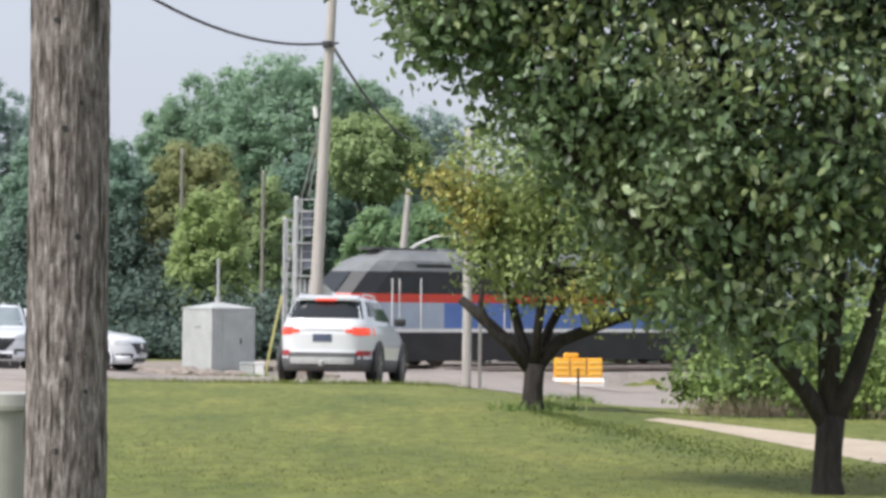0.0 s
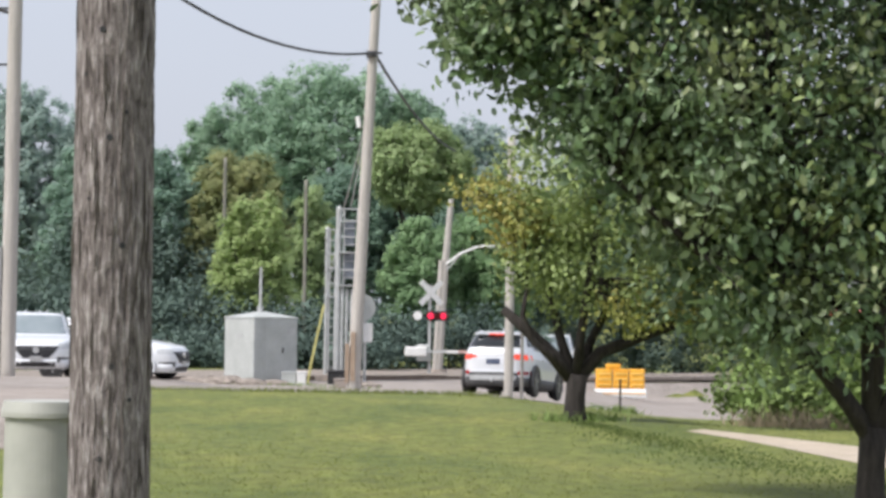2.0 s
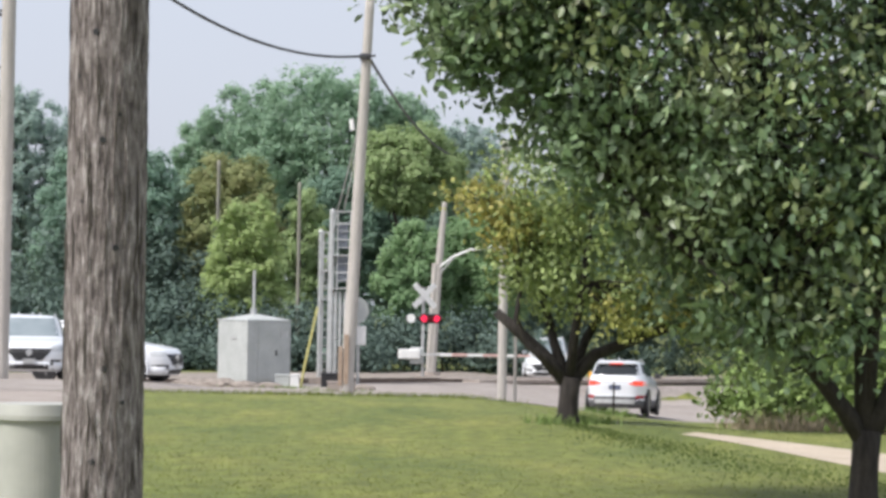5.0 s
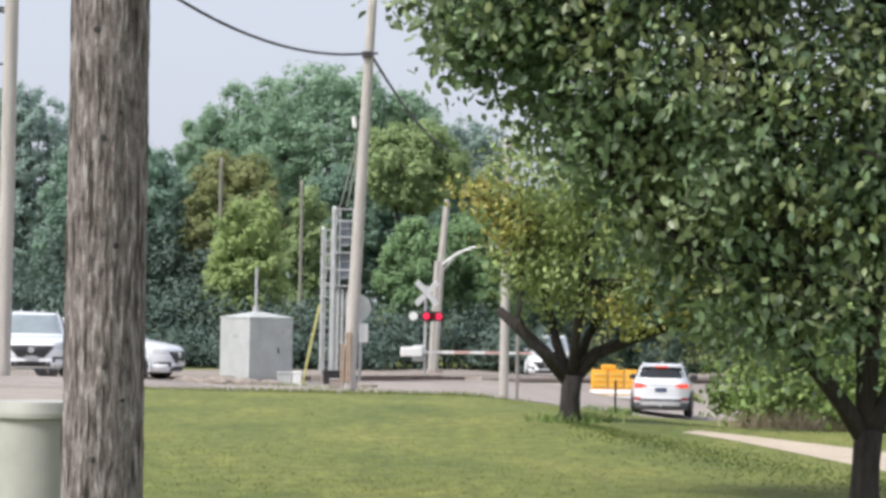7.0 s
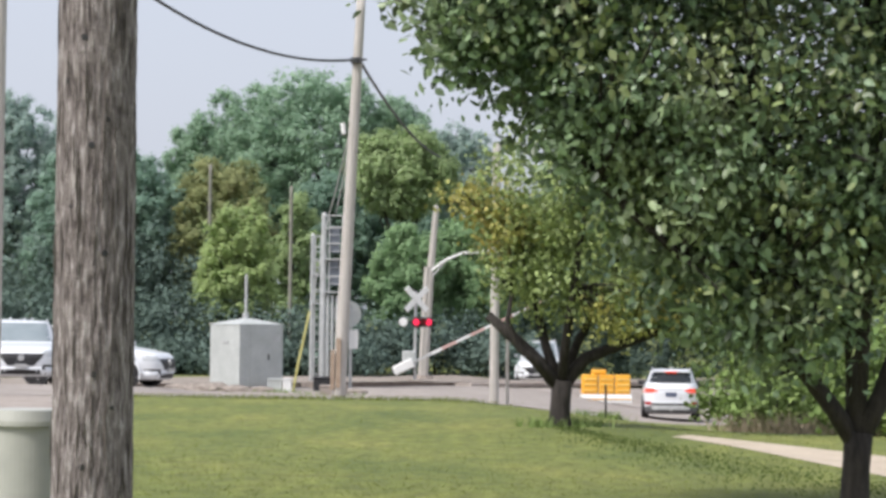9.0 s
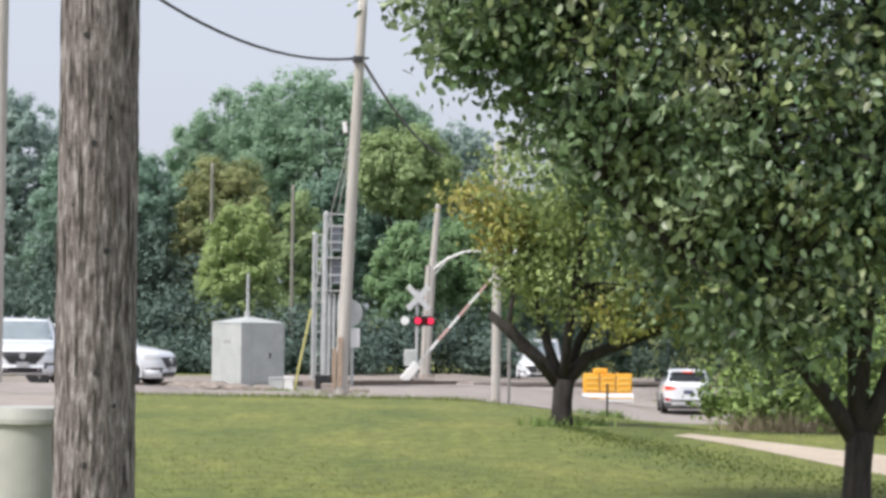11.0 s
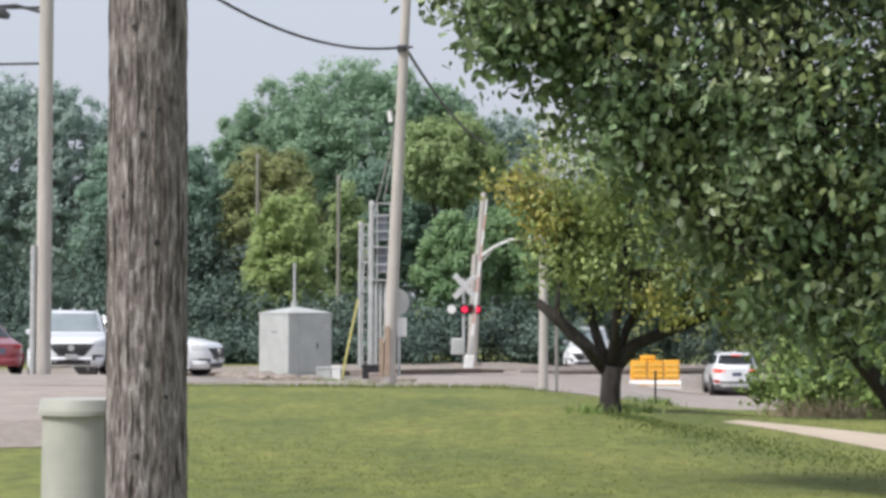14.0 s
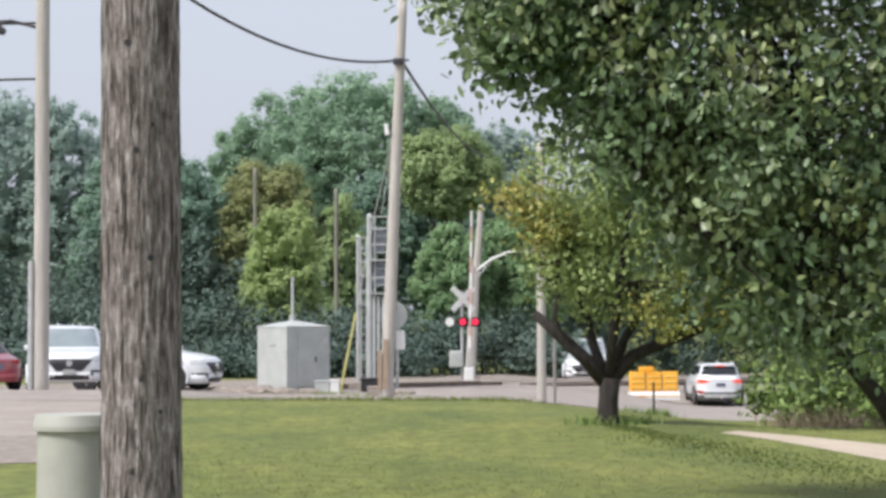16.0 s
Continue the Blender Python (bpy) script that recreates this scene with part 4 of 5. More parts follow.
brush("dry_stalks", [(5.0, 39.5, 0.25, 160), (5.6, 38.5, 0.3, 220), (6.3, 37.5, 0.3, 200), (5.3, 41, 0.3, 160), (7.0, 36, 0.5, 160)], 0.32, 0.012, STRAW, 41, "pale dry stalks and dead brush under the shrubs", "brush")
brush("weeds", [(3.3, 46.0, 0.16, 160), (2.1, 36.2, 0.22, 260), (1.6, 35.8, 0.18, 160), (3.0, 50, 0.3, 120), (-5.2, 86.5, 0.5, 200), (-6.6, 87.5, 0.6, 220), (-3.4, 84, 0.6, 160)], 0.15, 0.014, LEAF_SHRUB, 42, "tufts of green weeds", "weeds")
brush("rough_grass", [(x, 46.6 + 0.15 * (i % 3), 0.3, 90) for i, x in enumerate(np.arange(-6.2, 1.0, 0.35))], 0.10, 0.012, BLADES, 43, "longer grass along the edge of the lawn", "grass")
for x, y, r, seed in [(-7.6, 87.0, 0.55, 1), (-6.7, 86.6, 0.4, 2), (-5.9, 86.9, 0.35, 3), (-8.6, 87.4, 0.5, 4), (-2.6, 86.5, 0.3, 5)]:
    rng = np.random.default_rng(seed)
    b = bmesh.new()
    bmesh.ops.create_icosphere(b, subdivisions=3, radius=1.0)
    for v in b.verts:
        k = 1 + 0.25 * noise.noise(v.co * 2.3 + Vector((seed, 0, 0)))
        v.co = Vector((v.co.x * r * 1.6 * k, v.co.y * r * k, max(v.co.z, -0.2) * r * 0.55 * k))
    ob = part("mound", b, GRAVEL)
    ob.location = (x, y, float(land(x, y)))
    tagged(ob, "low mound of brown gravel beside the signal hut", "mound", "mounds by the hut")
# dark blades stand in for a band of shade running from the tree
brush("rough_grass", [(1.9 + 2.6 * (k / 60) ** 1.15, 35.6 - 12.5 * k / 60, 0.10 + 0.006 * k, 50) for k in range(61)] + [(2.1 + 1.7 * k / 30, 32.5 - 9 * k / 30, 0.45, 26) for k in range(31)], 0.026, 0.02, SHADE_GRASS, 44, "grass blades darkened to paint a band of shade below the tree", "grass")


# ---- vehicles ----
def loft(bm, rings, cap=True):
    made = [[bm.verts.new(p) for p in ring] for ring in rings]
    n = len(rings[0])
    for a, b in zip(made, made[1:]):
        for k in range(n):
            bm.faces.new((a[k], a[(k + 1) % n], b[(k + 1) % n], b[k]))
    if cap:
        bm.faces.new(made[0][::-1])
        bm.faces.new(made[-1])
    bmesh.ops.recalc_face_normals(bm, faces=bm.faces[:])
    return bm


def rounded(x0, x1, w, z, n=7.0, count=40):
    ring = []
    for k in range(count):
        a = 2 * math.pi * (k + 0.5) / count
        c, s = math.cos(a), math.sin(a)
        ring.append(((x0 + x1) / 2 + (x1 - x0) / 2 * math.copysign(abs(c) ** (2 / n), c), w * math.copysign(abs(s) ** (2 / n), s), z))
    return ring


def slab(corners, thick, bm=None):
    """A thin plate over four corners, thickened to its outer side."""
    bm = bm or bmesh.new()
    c = [Vector(p) for p in corners]
    n = (c[1] - c[0]).cross(c[3] - c[0]).normalized() * thick
    loft(bm, [[p - n for p in c], [p + n for p in c]])
    return bm


def wheel(root, x, y, r, w):
    """A wheel whose own space turns about its axle."""
    hub = new("wheel")
    hub.parent = root
    hub.matrix_basis = pose(x, y, r)
    s = 1 if y > 0 else -1
    b = bmesh.new()
    tube(b, [(0, -w / 2, 0), (0, -w / 2 + 0.03, 0), (0, w / 2 - 0.03, 0), (0, w / 2, 0)], [r - 0.035, r, r, r - 0.035], 24)
    part("tyre", b, TYRE, hub)
    b = bmesh.new()
    disc(b, (0, s * w * 0.49, 0), (0, 1, 0), r * 0.68, 0.03, 20)
    part("rim", b, CLADDING, hub)
    for k in range(5):
        m = pose(0, s * (w * 0.49 + 0.018), 0, 0, 72 * k, 0)
        part("spoke", boxed(0.02, r * 0.64, -0.008, 0.008, -0.028, 0.028, 0.0, m), RIM, hub)
    return hub


def shell(title, rows, cols, place, mat, parent, label=""):
    """A thin plate bent over a surface: place(row, column, lift) gives its points."""
    n, k = len(rows), len(cols)
    outer = [place(r, c, 0.012) for r in rows for c in cols]
    inner = [place(r, c, -0.03) for r in rows for c in cols]
    quads = []
    for i in range(n - 1):
        for j in range(k - 1):
            q = [i * k + j, i * k + j + 1, (i + 1) * k + j + 1, (i + 1) * k + j]
            quads += [q, [v + n * k for v in q[::-1]]]
    rim = [j for j in range(k)] + [i * k + k - 1 for i in range(1, n)] + [(n - 1) * k + j for j in range(k - 2, -1, -1)] + [i * k for i in range(n - 2, 0, -1)]
    for p, q in zip(rim, rim[1:] + rim[:1]):
        quads.append([p, p + n * k, q + n * k, q])
    bm = bmesh.new()
    verts = [bm.verts.new(p) for p in outer + inner]
    for q in quads:
        bm.faces.new([verts[v] for v in q])
    bmesh.ops.recalc_face_normals(bm, faces=bm.faces[:])
    return part(title, bm, mat, parent, label)


def car(name, m, label, paint, length, height, width, belt, kind, lit=False, group="", nose=0.0):
    """A car, its nose towards +x, heaped up from level rings. kind: suv or sedan."""
    root = thing(name, m, label, "car", group)
    a, w = length / 2, width / 2
    suv = kind == "suv"
    nose = nose or (0.88 if suv else 0.72)
    top, power = height - belt, 4.6
    if suv:
        tail = [(0.0, -0.12), (0.22, -0.02), (0.45, 0.0), (0.60, -0.05), (belt - 0.22, -0.03), (belt - 0.05, -0.07), (belt + 0.08, -0.13), (belt + top * 0.5, -0.31), (belt + top * 0.82, -0.50), (belt + top * 0.93, -0.50), (height - 0.012, -0.62), (height, -0.95)]
    else:
        tail = [(0.0, -0.12), (0.25, -0.02), (0.5, 0.0), (belt - 0.1, -0.04), (belt, -0.45), (belt + 0.05, -0.75), (belt + top * 0.6, -1.25), (belt + top * 0.92, -1.6), (height, -2.0)]
    scuttle, header = a * 0.50, a * 0.08
    face = [(0.0, a - 0.25), (0.22, a - 0.08), (0.45, a), (nose - 0.25, a - 0.01), (nose - 0.08, a - 0.07), (nose, a - 0.17), (nose + (belt - nose) * 0.55, a * 0.74), (belt, scuttle), (belt + top * 0.88, header + 0.10), (height - 0.03, header - 0.12), (height, header - 0.55)]
    side_line = [(0.0, 0.80), (0.22, 0.93), (0.45, 0.98), (0.72, 1.0), (belt - 0.16, 0.985), (belt - 0.03, 0.945), (belt + 0.05, 0.90), (belt + top * 0.6, 0.805), (belt + top * 0.87, 0.735), (height - 0.035, 0.66), (height - 0.01, 0.55), (height, 0.36)]

    def rear(z):
        return -a - float(np.interp(z, *zip(*tail)))

    def front(z):
        return float(np.interp(z, *zip(*face)))

    def half(z):
        return w * float(np.interp(z, *zip(*side_line)))

    def ends(z, f, lift, way):
        x0, x1 = rear(z), front(z)
        return (x0 + x1) / 2 + way * ((x1 - x0) / 2 * (1 - abs(f) ** power) ** (1 / power) + lift), f * half(z), z

    def back(z, f, lift):
        return ends(z, f, lift, -1)

    def fore(z, f, lift):
        return ends(z, f, lift, 1)

    def flank(side):
        def place(z, u, lift):
            x0, x1, g = rear(z), front(z), 2 * u - 1
            return x0 + (x1 - x0) * u, side * (half(z) * (1 - abs(g) ** power) ** (1 / power) + lift), z
        return place

    levels = sorted({round(z, 3) for line in (tail, face, side_line) for z, _ in line if z >= 0.22})
    part("body", loft(bmesh.new(), [rounded(rear(z), front(z), half(z), z, power, 64) for z in levels]), paint, root, smooth=True)
    trim = CLADDING if lit else paint
    part("lower_cladding", loft(bmesh.new(), [rounded(rear(z) - 0.012, front(z) + 0.008, half(z) + 0.01, z, power, 64) for z in (0.2, 0.3, 0.44)]), trim, root, "dark lower cladding", smooth=True)

    def span(p, q, count=9):
        return np.linspace(p, q, count).tolist()

    shell("rear_window", span(belt + top * 0.17, belt + top * 0.80, 5), span(-0.86, 0.86, 15), back, GLASS, root, "dark tinted rear window")
    shell("windscreen", span(belt + top * 0.06, belt + top * 0.86, 5), span(-0.86, 0.86, 15), fore, WINDSCREEN, root, "windscreen paled by a painted sky reflection")
    for side in (-1, 1):
        place = flank(side)
        for u0, u1, low in (((0.13, 0.27, 0.26), (0.285, 0.53, 0.13), (0.545, 0.80, 0.13)) if suv else ((0.24, 0.5, 0.12), (0.52, 0.78, 0.12))):
            shell("side_window", span(belt + top * low, belt + top * 0.80, 4), span(u0, u1, 5), place, GLASS, root, "dark tinted side window")
        part("mirror", boxed(a * 0.32, a * 0.32 + 0.12, min(side * (w * 0.90), side * (w * 0.90 + 0.24)), max(side * (w * 0.90), side * (w * 0.90 + 0.24)), belt + 0.0, belt + 0.16, 0.04), BLACK if lit else paint, root)
        for ax in (-a * 0.58, a * 0.60):
            arch = bmesh.new()
            pts = [(ax + math.cos(t) * 0.42, side * (w * 0.985), 0.36 + math.sin(t) * 0.42) for t in np.linspace(-0.35, math.pi + 0.35, 15)]
            tube(arch, pts, 0.035, 6)
            part("wheel_arch", arch, trim, root)
            part("wheel_well", disc(bmesh.new(), (ax, side * w * 0.94, 0.37), (0, 1, 0), 0.42, 0.12, 22), BLACK, root)
        shell("door_handle", [belt - 0.19, belt - 0.15], span(0.40, 0.44, 3), place, SILVER, root)
        shell("door_handle", [belt - 0.19, belt - 0.15], span(0.60, 0.64, 3), place, SILVER, root)
        # lamps: narrow at the inside, deeper at the corners
        glow = TAIL_LIT if lit else RED_LENS
        z0 = belt - 0.16
        light = shell("tail_light", [0.0, 0.5, 1.0], span(0.47, 0.955, 8),
                      lambda r, f, lift: back(z0 + (r - 0.5) * (0.05 + 0.10 * (f - 0.47) / 0.485), f * side, lift + 0.006), glow, root, "red tail light")
        shell("tail_light_wrap", span(z0 - 0.075, z0 + 0.075, 3), span(0.012, 0.07, 5), place, glow, light, "red wrap-round lens")
        shell("headlight", span(nose - 0.21, nose - 0.06, 3), [f * side for f in span(0.58, 0.95, 7)], fore, LAMP_CLEAR, root, "clear headlight")
        shell("headlight_wrap", span(nose - 0.19, nose - 0.05, 3), span(0.93, 0.985, 4), place, LAMP_CLEAR, root, "clear wrap-round lens")
        shell("fog_light", span(0.36, 0.50, 3), [f * side for f in span(0.58, 0.90, 6)], fore, BLACK, root)
        if suv:
            shell("reflector", span(0.50, 0.60, 3), [f * side for f in span(0.68, 0.94, 6)], back, RED_LENS, root, "red bumper reflector")
            part("roof_rail", tubed([(-a + 0.9, side * w * 0.63, height - 0.03), (-a + 1.05, side * w * 0.64, height + 0.035), (header - 0.4, side * w * 0.64, height + 0.03), (header - 0.2, side * w * 0.63, height - 0.04)], 0.02, 6), SILVER, root)
    shell("grille", [0.0, 0.33, 0.66, 1.0], span(-0.64, 0.64, 11), lambda r, f, lift: fore(nose - 0.46 + 0.32 * r, f * (0.55 + 0.45 * r), lift + 0.004), BLACK, root, "black grille")
    part("badge", disc(bmesh.new(), (a + 0.01, 0, nose - 0.25), (1, 0, 0), 0.085, 0.04, 14), SILVER, root)
    shell("front_bumper", span(0.24, 0.37, 3), span(-0.7, 0.7, 9), fore, BLACK, root, "black lower intake")
    part("number_plate", boxed(a - 0.02, a + 0.035, -0.16, 0.16, nose - 0.53, nose - 0.41), SILVER, root, "plain number plate")
    shell("rear_number_plate", [belt - 0.36, belt - 0.22], span(-0.19, 0.19, 3), back, PLATE, root, "plain dark number plate")
    if suv:
        shell("trim_bar", [belt - 0.145, belt - 0.115], span(-0.44, 0.44, 9), back, SILVER, root)
        shell("bumper_band", span(0.44, 0.56, 3), span(-0.93, 0.93, 15), back, CLADDING, root, "dark bumper band")
        shell("skid_plate", span(0.34, 0.47, 3), span(-0.66, 0.66, 9), lambda z, f, lift: back(z, f, lift + 0.02), GALV, root, "silver bumper insert")
        part("tow_hitch", boxed(-a - 0.12, -a, -0.04, 0.04, 0.30, 0.40, 0.01), SILVER, root)
        part("spoiler", slab([(-a + 0.40, -w * 0.62, height - 0.075), (-a + 0.40, w * 0.62, height - 0.075), (-a + 0.85, w * 0.60, height - 0.012), (-a + 0.85, -w * 0.60, height - 0.012)], 0.022), paint, root)
        part("brake_light", boxed(-a + 0.375, -a + 0.41, -0.2, 0.2, height - 0.115, height - 0.075), glow, root, "high brake light")
        part("wiper", tubed([back(belt + top * 0.2, 0.0, 0.02), back(belt + top * 0.24, 0.45, 0.02)], 0.012, 6), BLACK, root)
        part("aerial", slab([(-a * 0.55, -0.03, height), (-a * 0.4, -0.01, height), (-a * 0.52, 0.0, height + 0.09), (-a * 0.56, 0.0, height + 0.09)], 0.015), paint, root)
    wheels = [wheel(root, ax, side * (w - 0.13), 0.36 if suv else 0.335, 0.24) for ax in (-a * 0.58, a * 0.60) for side in (-1, 1)]
    return root, wheels


def roadway(x, y):
    """Height of the land, or of the crossing panels between the rails."""
    near = 1 - float(ease((abs(track_distance(x, y)) - 1.9) / 1.3))
    return float(land(x, y)) + 0.21 * near


def grounded(x, y, heading):
    """A pose on the land; heading in degrees from +x, counter-clockwise; it pitches with the slope."""
    h = radians(heading)
    fx, fy = math.cos(h) * 1.4, math.sin(h) * 1.4
    za, zb = roadway(x + fx, y + fy), roadway(x - fx, y - fy)
    z = (za + zb) / 2 + 0.035
    return pose(x, y, z) @ pose(0, 0, 0, 0, 0, heading) @ pose(0, 0, 0, 0, -math.degrees(math.atan2(za - zb, 2.8)), 0)


SUV_PATH = [(0.0, -1.20, 50.4), (0.5, -0.41, 53.3), (1.0, 0.28, 57.6), (1.5, 1.05, 63.2), (2.0, 1.84, 68.6), (2.5, 2.55, 72.5), (3.0, 3.3, 75.2), (3.5, 4.05, 77.2), (4.0, 4.7, 78.7),
            (5.0, 5.9, 80.2), (6.5, 7.02, 81.9), (7.0, 7.3, 82.6), (8.0, 7.72, 83.7), (9.0, 8.12, 85.2), (9.5, 8.4, 86.6), (10.2, 9.0, 90.6), (10.9, 9.6, 95.6), (11.5, 9.88, 98.6), (12.0, 10.02, 99.8),
            (12.5, 10.14, 100.6), (13.0, 10.17, 101.1), (14.0, 10.1, 101.4), (15.0, 9.92, 101.5), (16.0, 9.47, 101.6)]
suv, suv_wheels = car("car", grounded(-1.3, 52, 76), "white mid-size SUV with lit red tail lights", CAR_WHITE, 4.77, 1.67, 1.94, 1.13, "suv", True, "cars")
car("car", grounded(-11.1, 68.4, -82), "white SUV with a black grille parked in the yard", CAR_WHITE, 4.95, 1.74, 1.96, 1.10, "suv", False, "cars", 0.93)
car("car", grounded(-9.85, 73.4, -16), "white crossover with a dark grille parked in the yard", CAR_WHITE, 4.75, 1.64, 1.9, 1.13, "suv", False, "cars", 0.94)
car("car", grounded(-14.6, 72.0, 120), "dark red sedan parked in the yard", CAR_RED, 4.8, 1.45, 1.84, 0.93, "sedan", False, "cars")
car("car", grounded(-12.75, 76.5, -78), "tall white van parked behind the white SUV", CAR_WHITE, 5.0, 1.98, 1.95, 1.2, "suv", False, "cars")
car("car", grounded(4.9, 113.5, -95), "white SUV waiting beyond the railway crossing", CAR_WHITE, 5.2, 1.92, 2.0, 1.15, "suv", False, "cars")


def train():
    """Locomotive with its sloping nose towards -x, pushing the coach at +x. Origin at the nose, on the rail."""
    root = thing("locomotive", pose(*on_track(0), RAIL_TOP) @ pose(0, 0, 0, 0, 0, TRACK_TURN), "streamlined passenger locomotive, black, blue and silver with red stripe", "locomotive")
    w = 1.52

    def nose(z):
        return float(np.interp(z, [0.4, 1.0, 1.6, 2.5, 3.0, 3.75, 4.2, 4.5], [0.5, 0.1, 0.0, 0.25, 0.6, 1.3, 1.9, 2.9]))

    def band(z0, z1, end, wide0, wide1, start=None):
        rings = []
        for z, wd in ((z0, wide0), (z1, wide1)):
            n = nose(z) if start is None else start
            front = [(n + 1.3, -wd, z), (n + 0.35, -wd * 0.86, z), (n, -wd * 0.5, z), (n, wd * 0.5, z), (n + 0.35, wd * 0.86, z), (n + 1.3, wd, z)]
            if start is not None:
                front = [(n, -wd, z), (n, -wd * 0.6, z), (n, -wd * 0.2, z), (n, wd * 0.2, z), (n, wd * 0.6, z), (n, wd, z)]
            rings.append([(end, -wd, z)] + front + [(end, wd, z)])
        return loft(bmesh.new(), rings)

    e = 20.5
    part("underframe", band(0.22, 1.35, e, w * 0.94, w * 0.96), LOCO_DARK, root, "black underframe skirt")
    part("sill_stripe", band(1.351, 1.50, e, w, w), WHITE, root, "white sill stripe")
    part("lower_side", band(1.501, 2.52, 5.2, w, w), LOCO_SILVER, root, "silver lower panel")
    part("blue_side", band(1.501, 2.52, e, w, w, 5.201), LOCO_BLUE, root, "blue lower panel")
    part("red_stripe", band(2.521, 2.86, e, w, w), LOCO_RED, root, "red stripe")
    part("upper_side", band(2.861, 3.72, e, w, w * 0.985), LOCO_DARK, root, "black upper side")
    part("roof", band(3.721, 4.15, e, w * 0.985, w * 0.9), LOCO_ROOF, root, "grey curved roof")
    part("upper_roof", band(4.151, 4.42, e, w * 0.9, w * 0.64), LOCO_ROOF, root)
    part("roof_cap", band(4.421, 4.58, e - 0.6, w * 0.62, w * 0.5), LOCO_ROOF, root)
    part("windscreen", slab([(nose(2.95) - 0.02, w * 0.48, 2.95), (nose(2.95) - 0.02, -w * 0.48, 2.95), (nose(3.68) - 0.02, -w * 0.46, 3.68), (nose(3.68) - 0.02, w * 0.46, 3.68)], 0.02), GLASS, root, "raked dark windscreen")
    part("headlight", boxed(nose(2.1) - 0.05, nose(2.1) + 0.1, -0.35, 0.35, 2.0, 2.2, 0.03), LAMP_CLEAR, root)
    for s in (-1, 1):
        part("cab_window", boxed(3.0, 3.75, s * w * 0.99 - 0.02, s * w * 0.99 + 0.02, 2.98, 3.55, 0.01), GLASS, root, "dark cab window")
        for x in (2.6, 2.95, 4.0, 8.2, 8.6):
            part("handrail", tubed([(x, s * (w + 0.06), 1.45), (x, s * (w + 0.06), 3.45)], 0.03, 6), WHITE, root, "pale handrail")
        part("cab_door", boxed(4.1, 4.75, s * w - 0.02, s * w + 0.025, 1.55, 2.5, 0.01), LOCO_SILVER, root)
        for k in range(6):
            part("louvre", boxed(9.4 + k * 1.7, 10.8 + k * 1.7, s * w * 0.99 - 0.02, s * w * 0.99 + 0.02, 2.95, 3.6, 0.01), CLADDING, root)
        part("fuel_tank", boxed(8.2, 13.0, s * 0.7 - 0.55, s * 0.7 + 0.55, 0.25, 0.9, 0.08), BLACK, root)
    for x in (4.2, 16.2):
        part("roof_fan", tubed([(x + 2, 0, 4.5), (x + 2, 0, 4.68)], 0.6, 16), LOCO_ROOF, root)
    for s in (-1, 1):
        part("roof_vent", boxed(3.9, 5.6, s * w * 0.88 - 0.12, s * w * 0.88 + 0.1, 3.9, 4.04, 0.02), BLACK, root, "black roof vent")
        part("roof_gutter", boxed(2.6, e - 0.3, s * w * 0.99 - 0.03, s * w * 0.99 + 0.04, 3.70, 3.76), CLADDING, root)
    part("horn_bar", boxed(2.4, 5.2, -0.5, 0.5, 4.585, 4.68, 0.02), CLADDING, root)
    part("exhaust", boxed(5.6, 8.0, -0.35, 0.35, 4.55, 4.66, 0.02), BLACK, root)
    axles = []
    for x in (2.8, 5.4, 15.2, 17.8):
        hub = new("wheelset")
        hub.parent = root
        hub.matrix_basis = pose(x, 0, 0.5)
        b = bmesh.new()
        for s in (-1, 1):
            tube(b, [(0, s * 0.72 - 0.07, 0), (0, s * 0.72 + 0.07, 0)], 0.5, 24)
        tube(b, [(0, -0.9, 0), (0, 0.9, 0)], 0.09, 8)
        part("wheel", b, STEEL, hub)
        axles.append(hub)
    for x in (4.1, 16.5):
        for s in (-1, 1):
            part("bogie_frame", boxed(x - 1.9, x + 1.9, s * 1.05 - 0.12, s * 1.05 + 0.12, 0.4, 0.75, 0.04), LOCO_DARK, root)
    return root, axles


def coach():
    root = thing("railway_coach", pose(*on_track(21), RAIL_TOP) @ pose(0, 0, 0, 0, 0, TRACK_TURN), "tall silver stainless-steel passenger coach", "railway coach")
    part("body", boxed(0.4, 26.0, -1.52, 1.52, 0.9, 4.7, 0.12), LOCO_SILVER, root)
    part("underframe", boxed(0.6, 25.8, -1.4, 1.4, 0.35, 0.9, 0.05), LOCO_DARK, root)
    for s in (-1, 1):
        for z in (1.9, 3.5):
            part("window_band", boxed(2.2, 24.2, s * 1.525 - 0.01, s * 1.525 + 0.01, z, z + 0.62), GLASS, root, "dark window band")
    for x in (3.2, 5.6, 20.8, 23.2):
        part("wheel", tubed([(x, -0.8, 0.45), (x, 0.8, 0.45)], 0.45, 20), STEEL, root)
    return root


loco, axles = train()
wagon = coach()

# ---- grass blades on the lawn ----
rng_grass = np.random.default_rng(77)
count = 30000
u = rng_grass.random(count)
by = 20.0 / (1 - u * (1 - 20.0 / 48.0))
bx = rng_grass.uniform(-0.165, 0.2, count) * by
keep = (bx > np.interp(by, [10, 22, 26.7, 26.9, 48], [-2.4, -3.2, -3.6, -3.58, -6.4])) & ~((by > 46.6) & (bx < 0.9)) & ~((bx > np.interp(by, [19, 26.7, 31.2, 34], [6, 4.6, 3.75, 3.1])) & (bx < np.interp(by, [23, 29.6, 34], [7.6, 5.15, 3.5])) & (by < 34))
bx, by = bx[keep], by[keep]
n = len(bx)
bz = land(bx, by)
high = rng_grass.uniform(0.008, 0.018, n)
ang = rng_grass.uniform(0, 2 * math.pi, n)
wide = 0.012
dx, dy = np.cos(ang) * wide, np.sin(ang) * wide
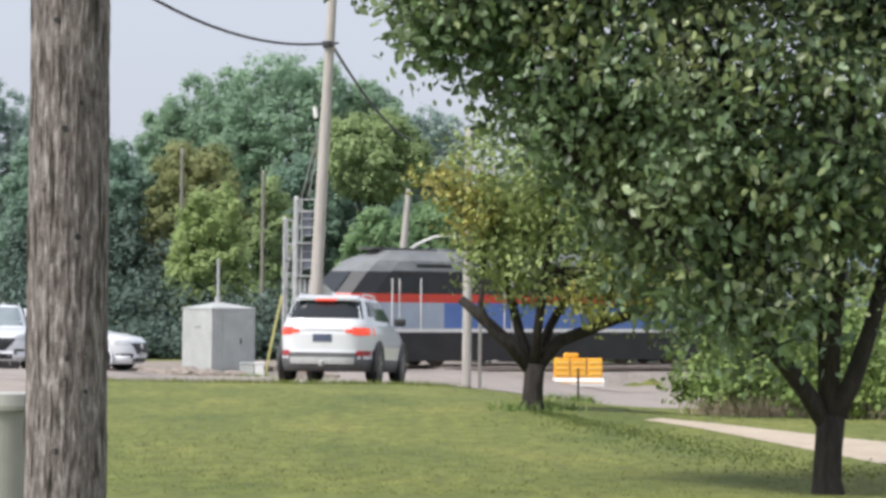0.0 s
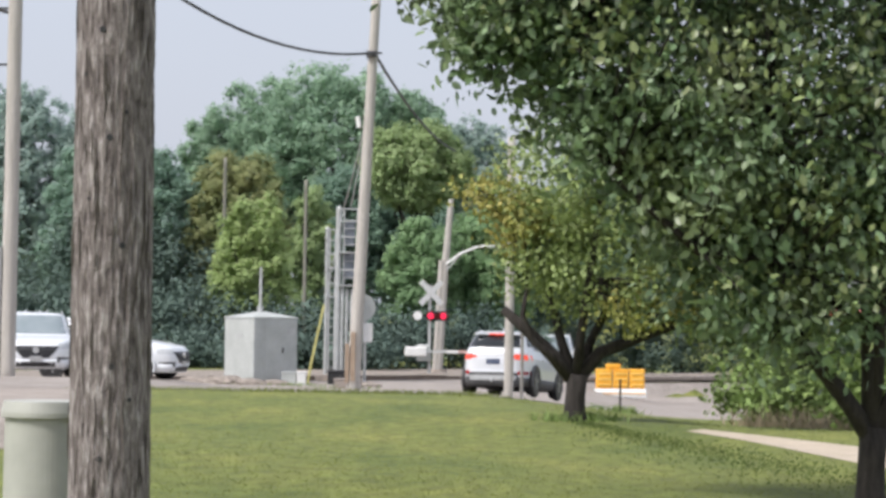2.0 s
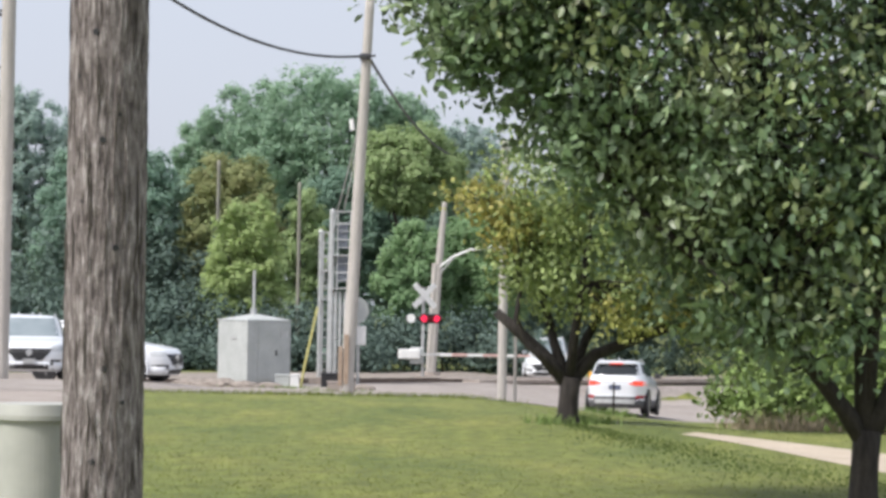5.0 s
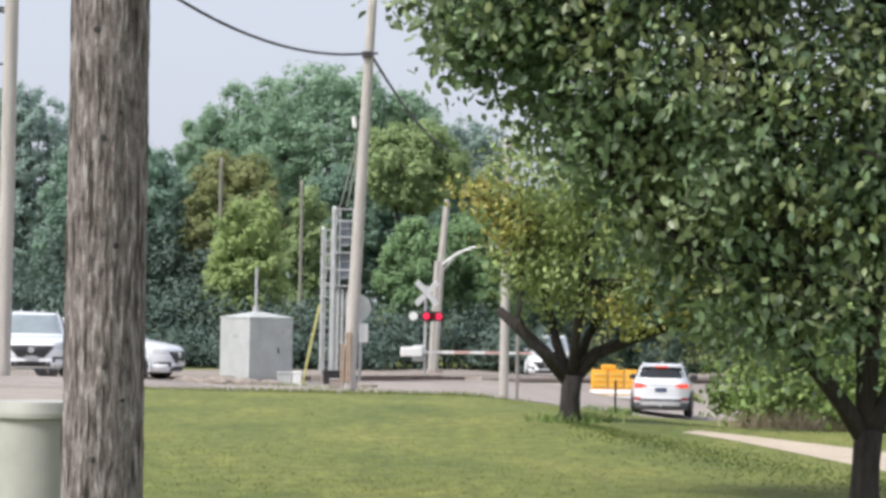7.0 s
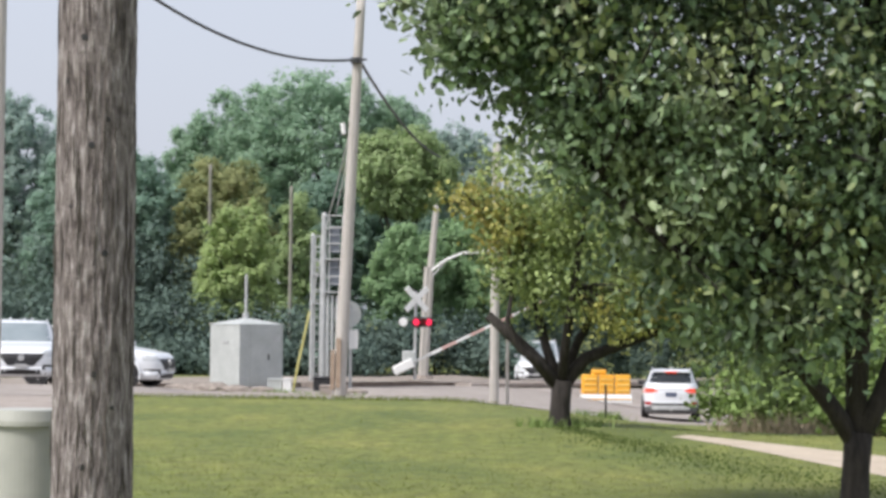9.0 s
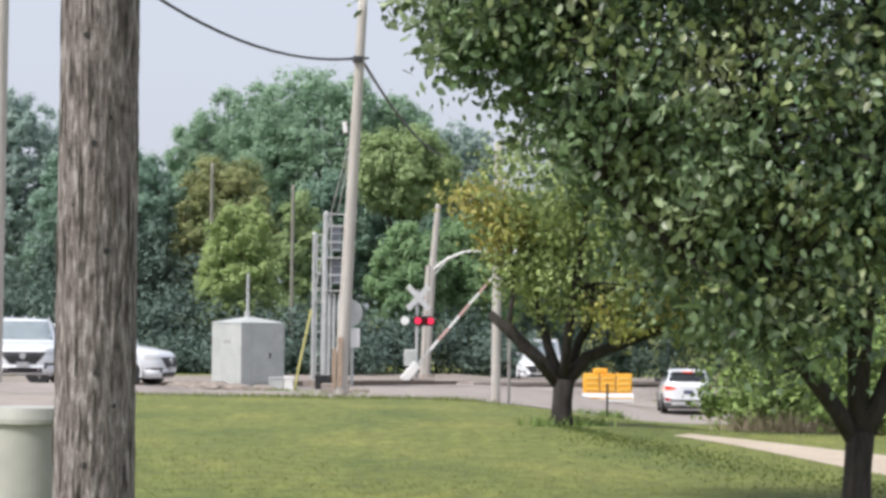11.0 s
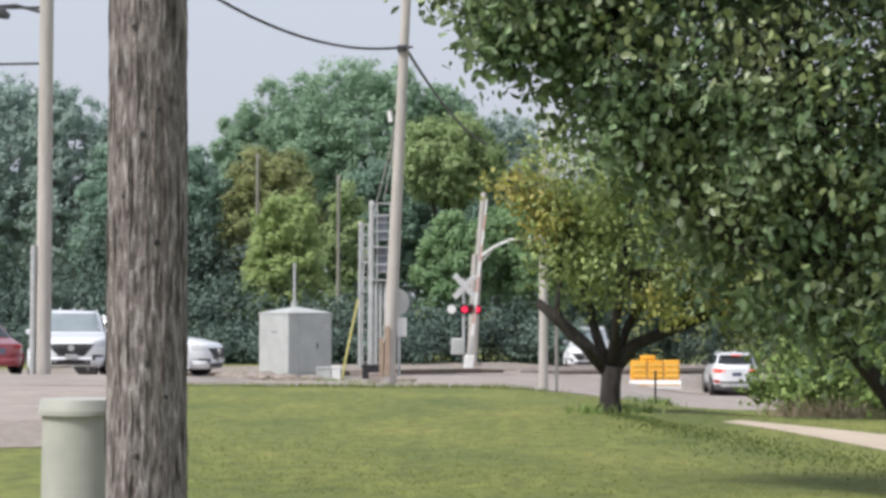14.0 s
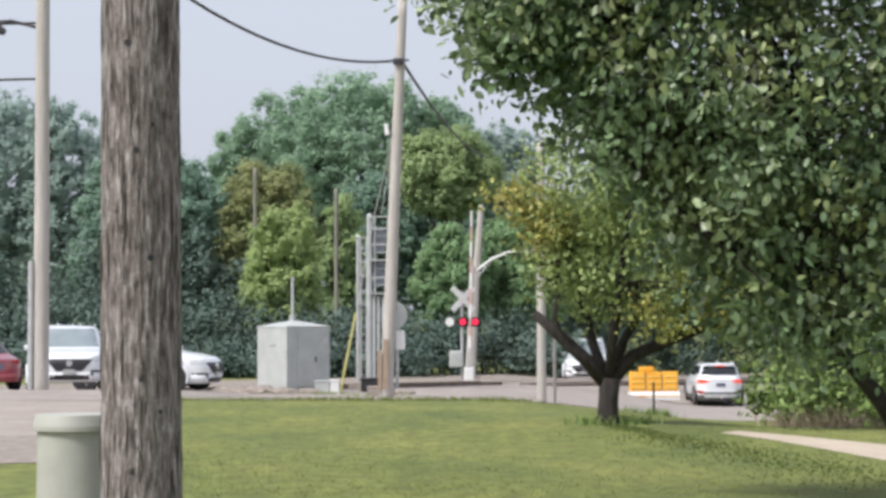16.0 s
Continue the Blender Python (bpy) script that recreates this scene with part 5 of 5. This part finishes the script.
p0 = np.stack([bx - dx, by - dy, bz - 0.01], 1)
p1 = np.stack([bx + dx, by + dy, bz - 0.01], 1)
p2 = np.stack([bx + rng_grass.normal(size=n) * 0.03, by + rng_grass.normal(size=n) * 0.03, bz + high], 1)
turf = mesh_part("grass", np.stack([p0, p1, p2], 1).reshape(-1, 3), np.arange(n * 3).reshape(-1, 3), BLADES)
tagged(turf, "short green grass blades on the lawn", "grass", kind="stuff")


def glide(t, times, values):
    """A smooth value between rows."""
    return float(np.interp(t, times, values))


def motions():
    # the white SUV drives up to the crossing, waits, and rolls on
    times = [r[0] for r in SUV_PATH]
    xs, ys = [r[1] for r in SUV_PATH], [r[2] for r in SUV_PATH]
    rows = []
    for t, x, y in SUV_PATH:
        heading = glide(t, [0, 1, 2, 3.5, 5, 6.5, 9, 11.5, 16], [81, 77, 75, 76, 79, 83, 85, 88, 92])
        rows.append((t, grounded(x, y, heading)))
    walk(suv, rows)
    dense = [k / 30 for k in range(481)]
    way, turn = 0.0, []
    for k, t in enumerate(dense):
        if k:
            way += math.hypot(glide(t, times, xs) - glide(dense[k - 1], times, xs), glide(t, times, ys) - glide(dense[k - 1], times, ys))
        turn.append((t, math.degrees(way / 0.36)))
    for hub in suv_wheels:
        place = hub.matrix_basis.translation.copy()
        walk(hub, [(t, pose(*place, 0, a, 0)) for t, a in turn])
    # the train runs off along the track
    speed, start = 13.0, 4.35
    for body, lead in ((loco, 0.0), (wagon, 21.0)):
        walk(body, [(t, pose(*on_track(start + lead + speed * t), RAIL_TOP) @ pose(0, 0, 0, 0, 0, TRACK_TURN)) for t in range(0, 17)])
    for hub in axles:
        place = hub.matrix_basis.translation.copy()
        walk(hub, [(k / 30, pose(*place, 0, math.degrees(speed * k / 30 / 0.5), 0)) for k in range(481)])
    # the crowns on the lawn stir in a light wind
    for k, crown in enumerate(SWAYING):
        rows = []
        for i in range(33):
            t = i * 0.5
            rows.append((t, pose(0, 0, 0, 0.35 * math.sin(t * 1.1 + k), 0.55 * math.sin(t * 0.75 + k * 1.7), 0.5 * math.sin(t * 0.9 + k * 0.6))))
        walk(crown, rows)
    # the gate arm lifts once the train has gone
    lift = [(0, 1), (4, 0), (6.5, 0), (7.3, 1), (8, 9), (8.5, 17), (9, 26), (9.2, 29), (10.2, 41), (11.3, 53), (12, 60), (12.5, 66), (13, 71), (13.5, 77), (14, 84), (14.5, 88), (15, 89), (16, 89)]
    walk(gate_arm, [(t, pose(0.3, -0.3, 1.02, 0, -a, 0)) for t, a in lift])


motions()
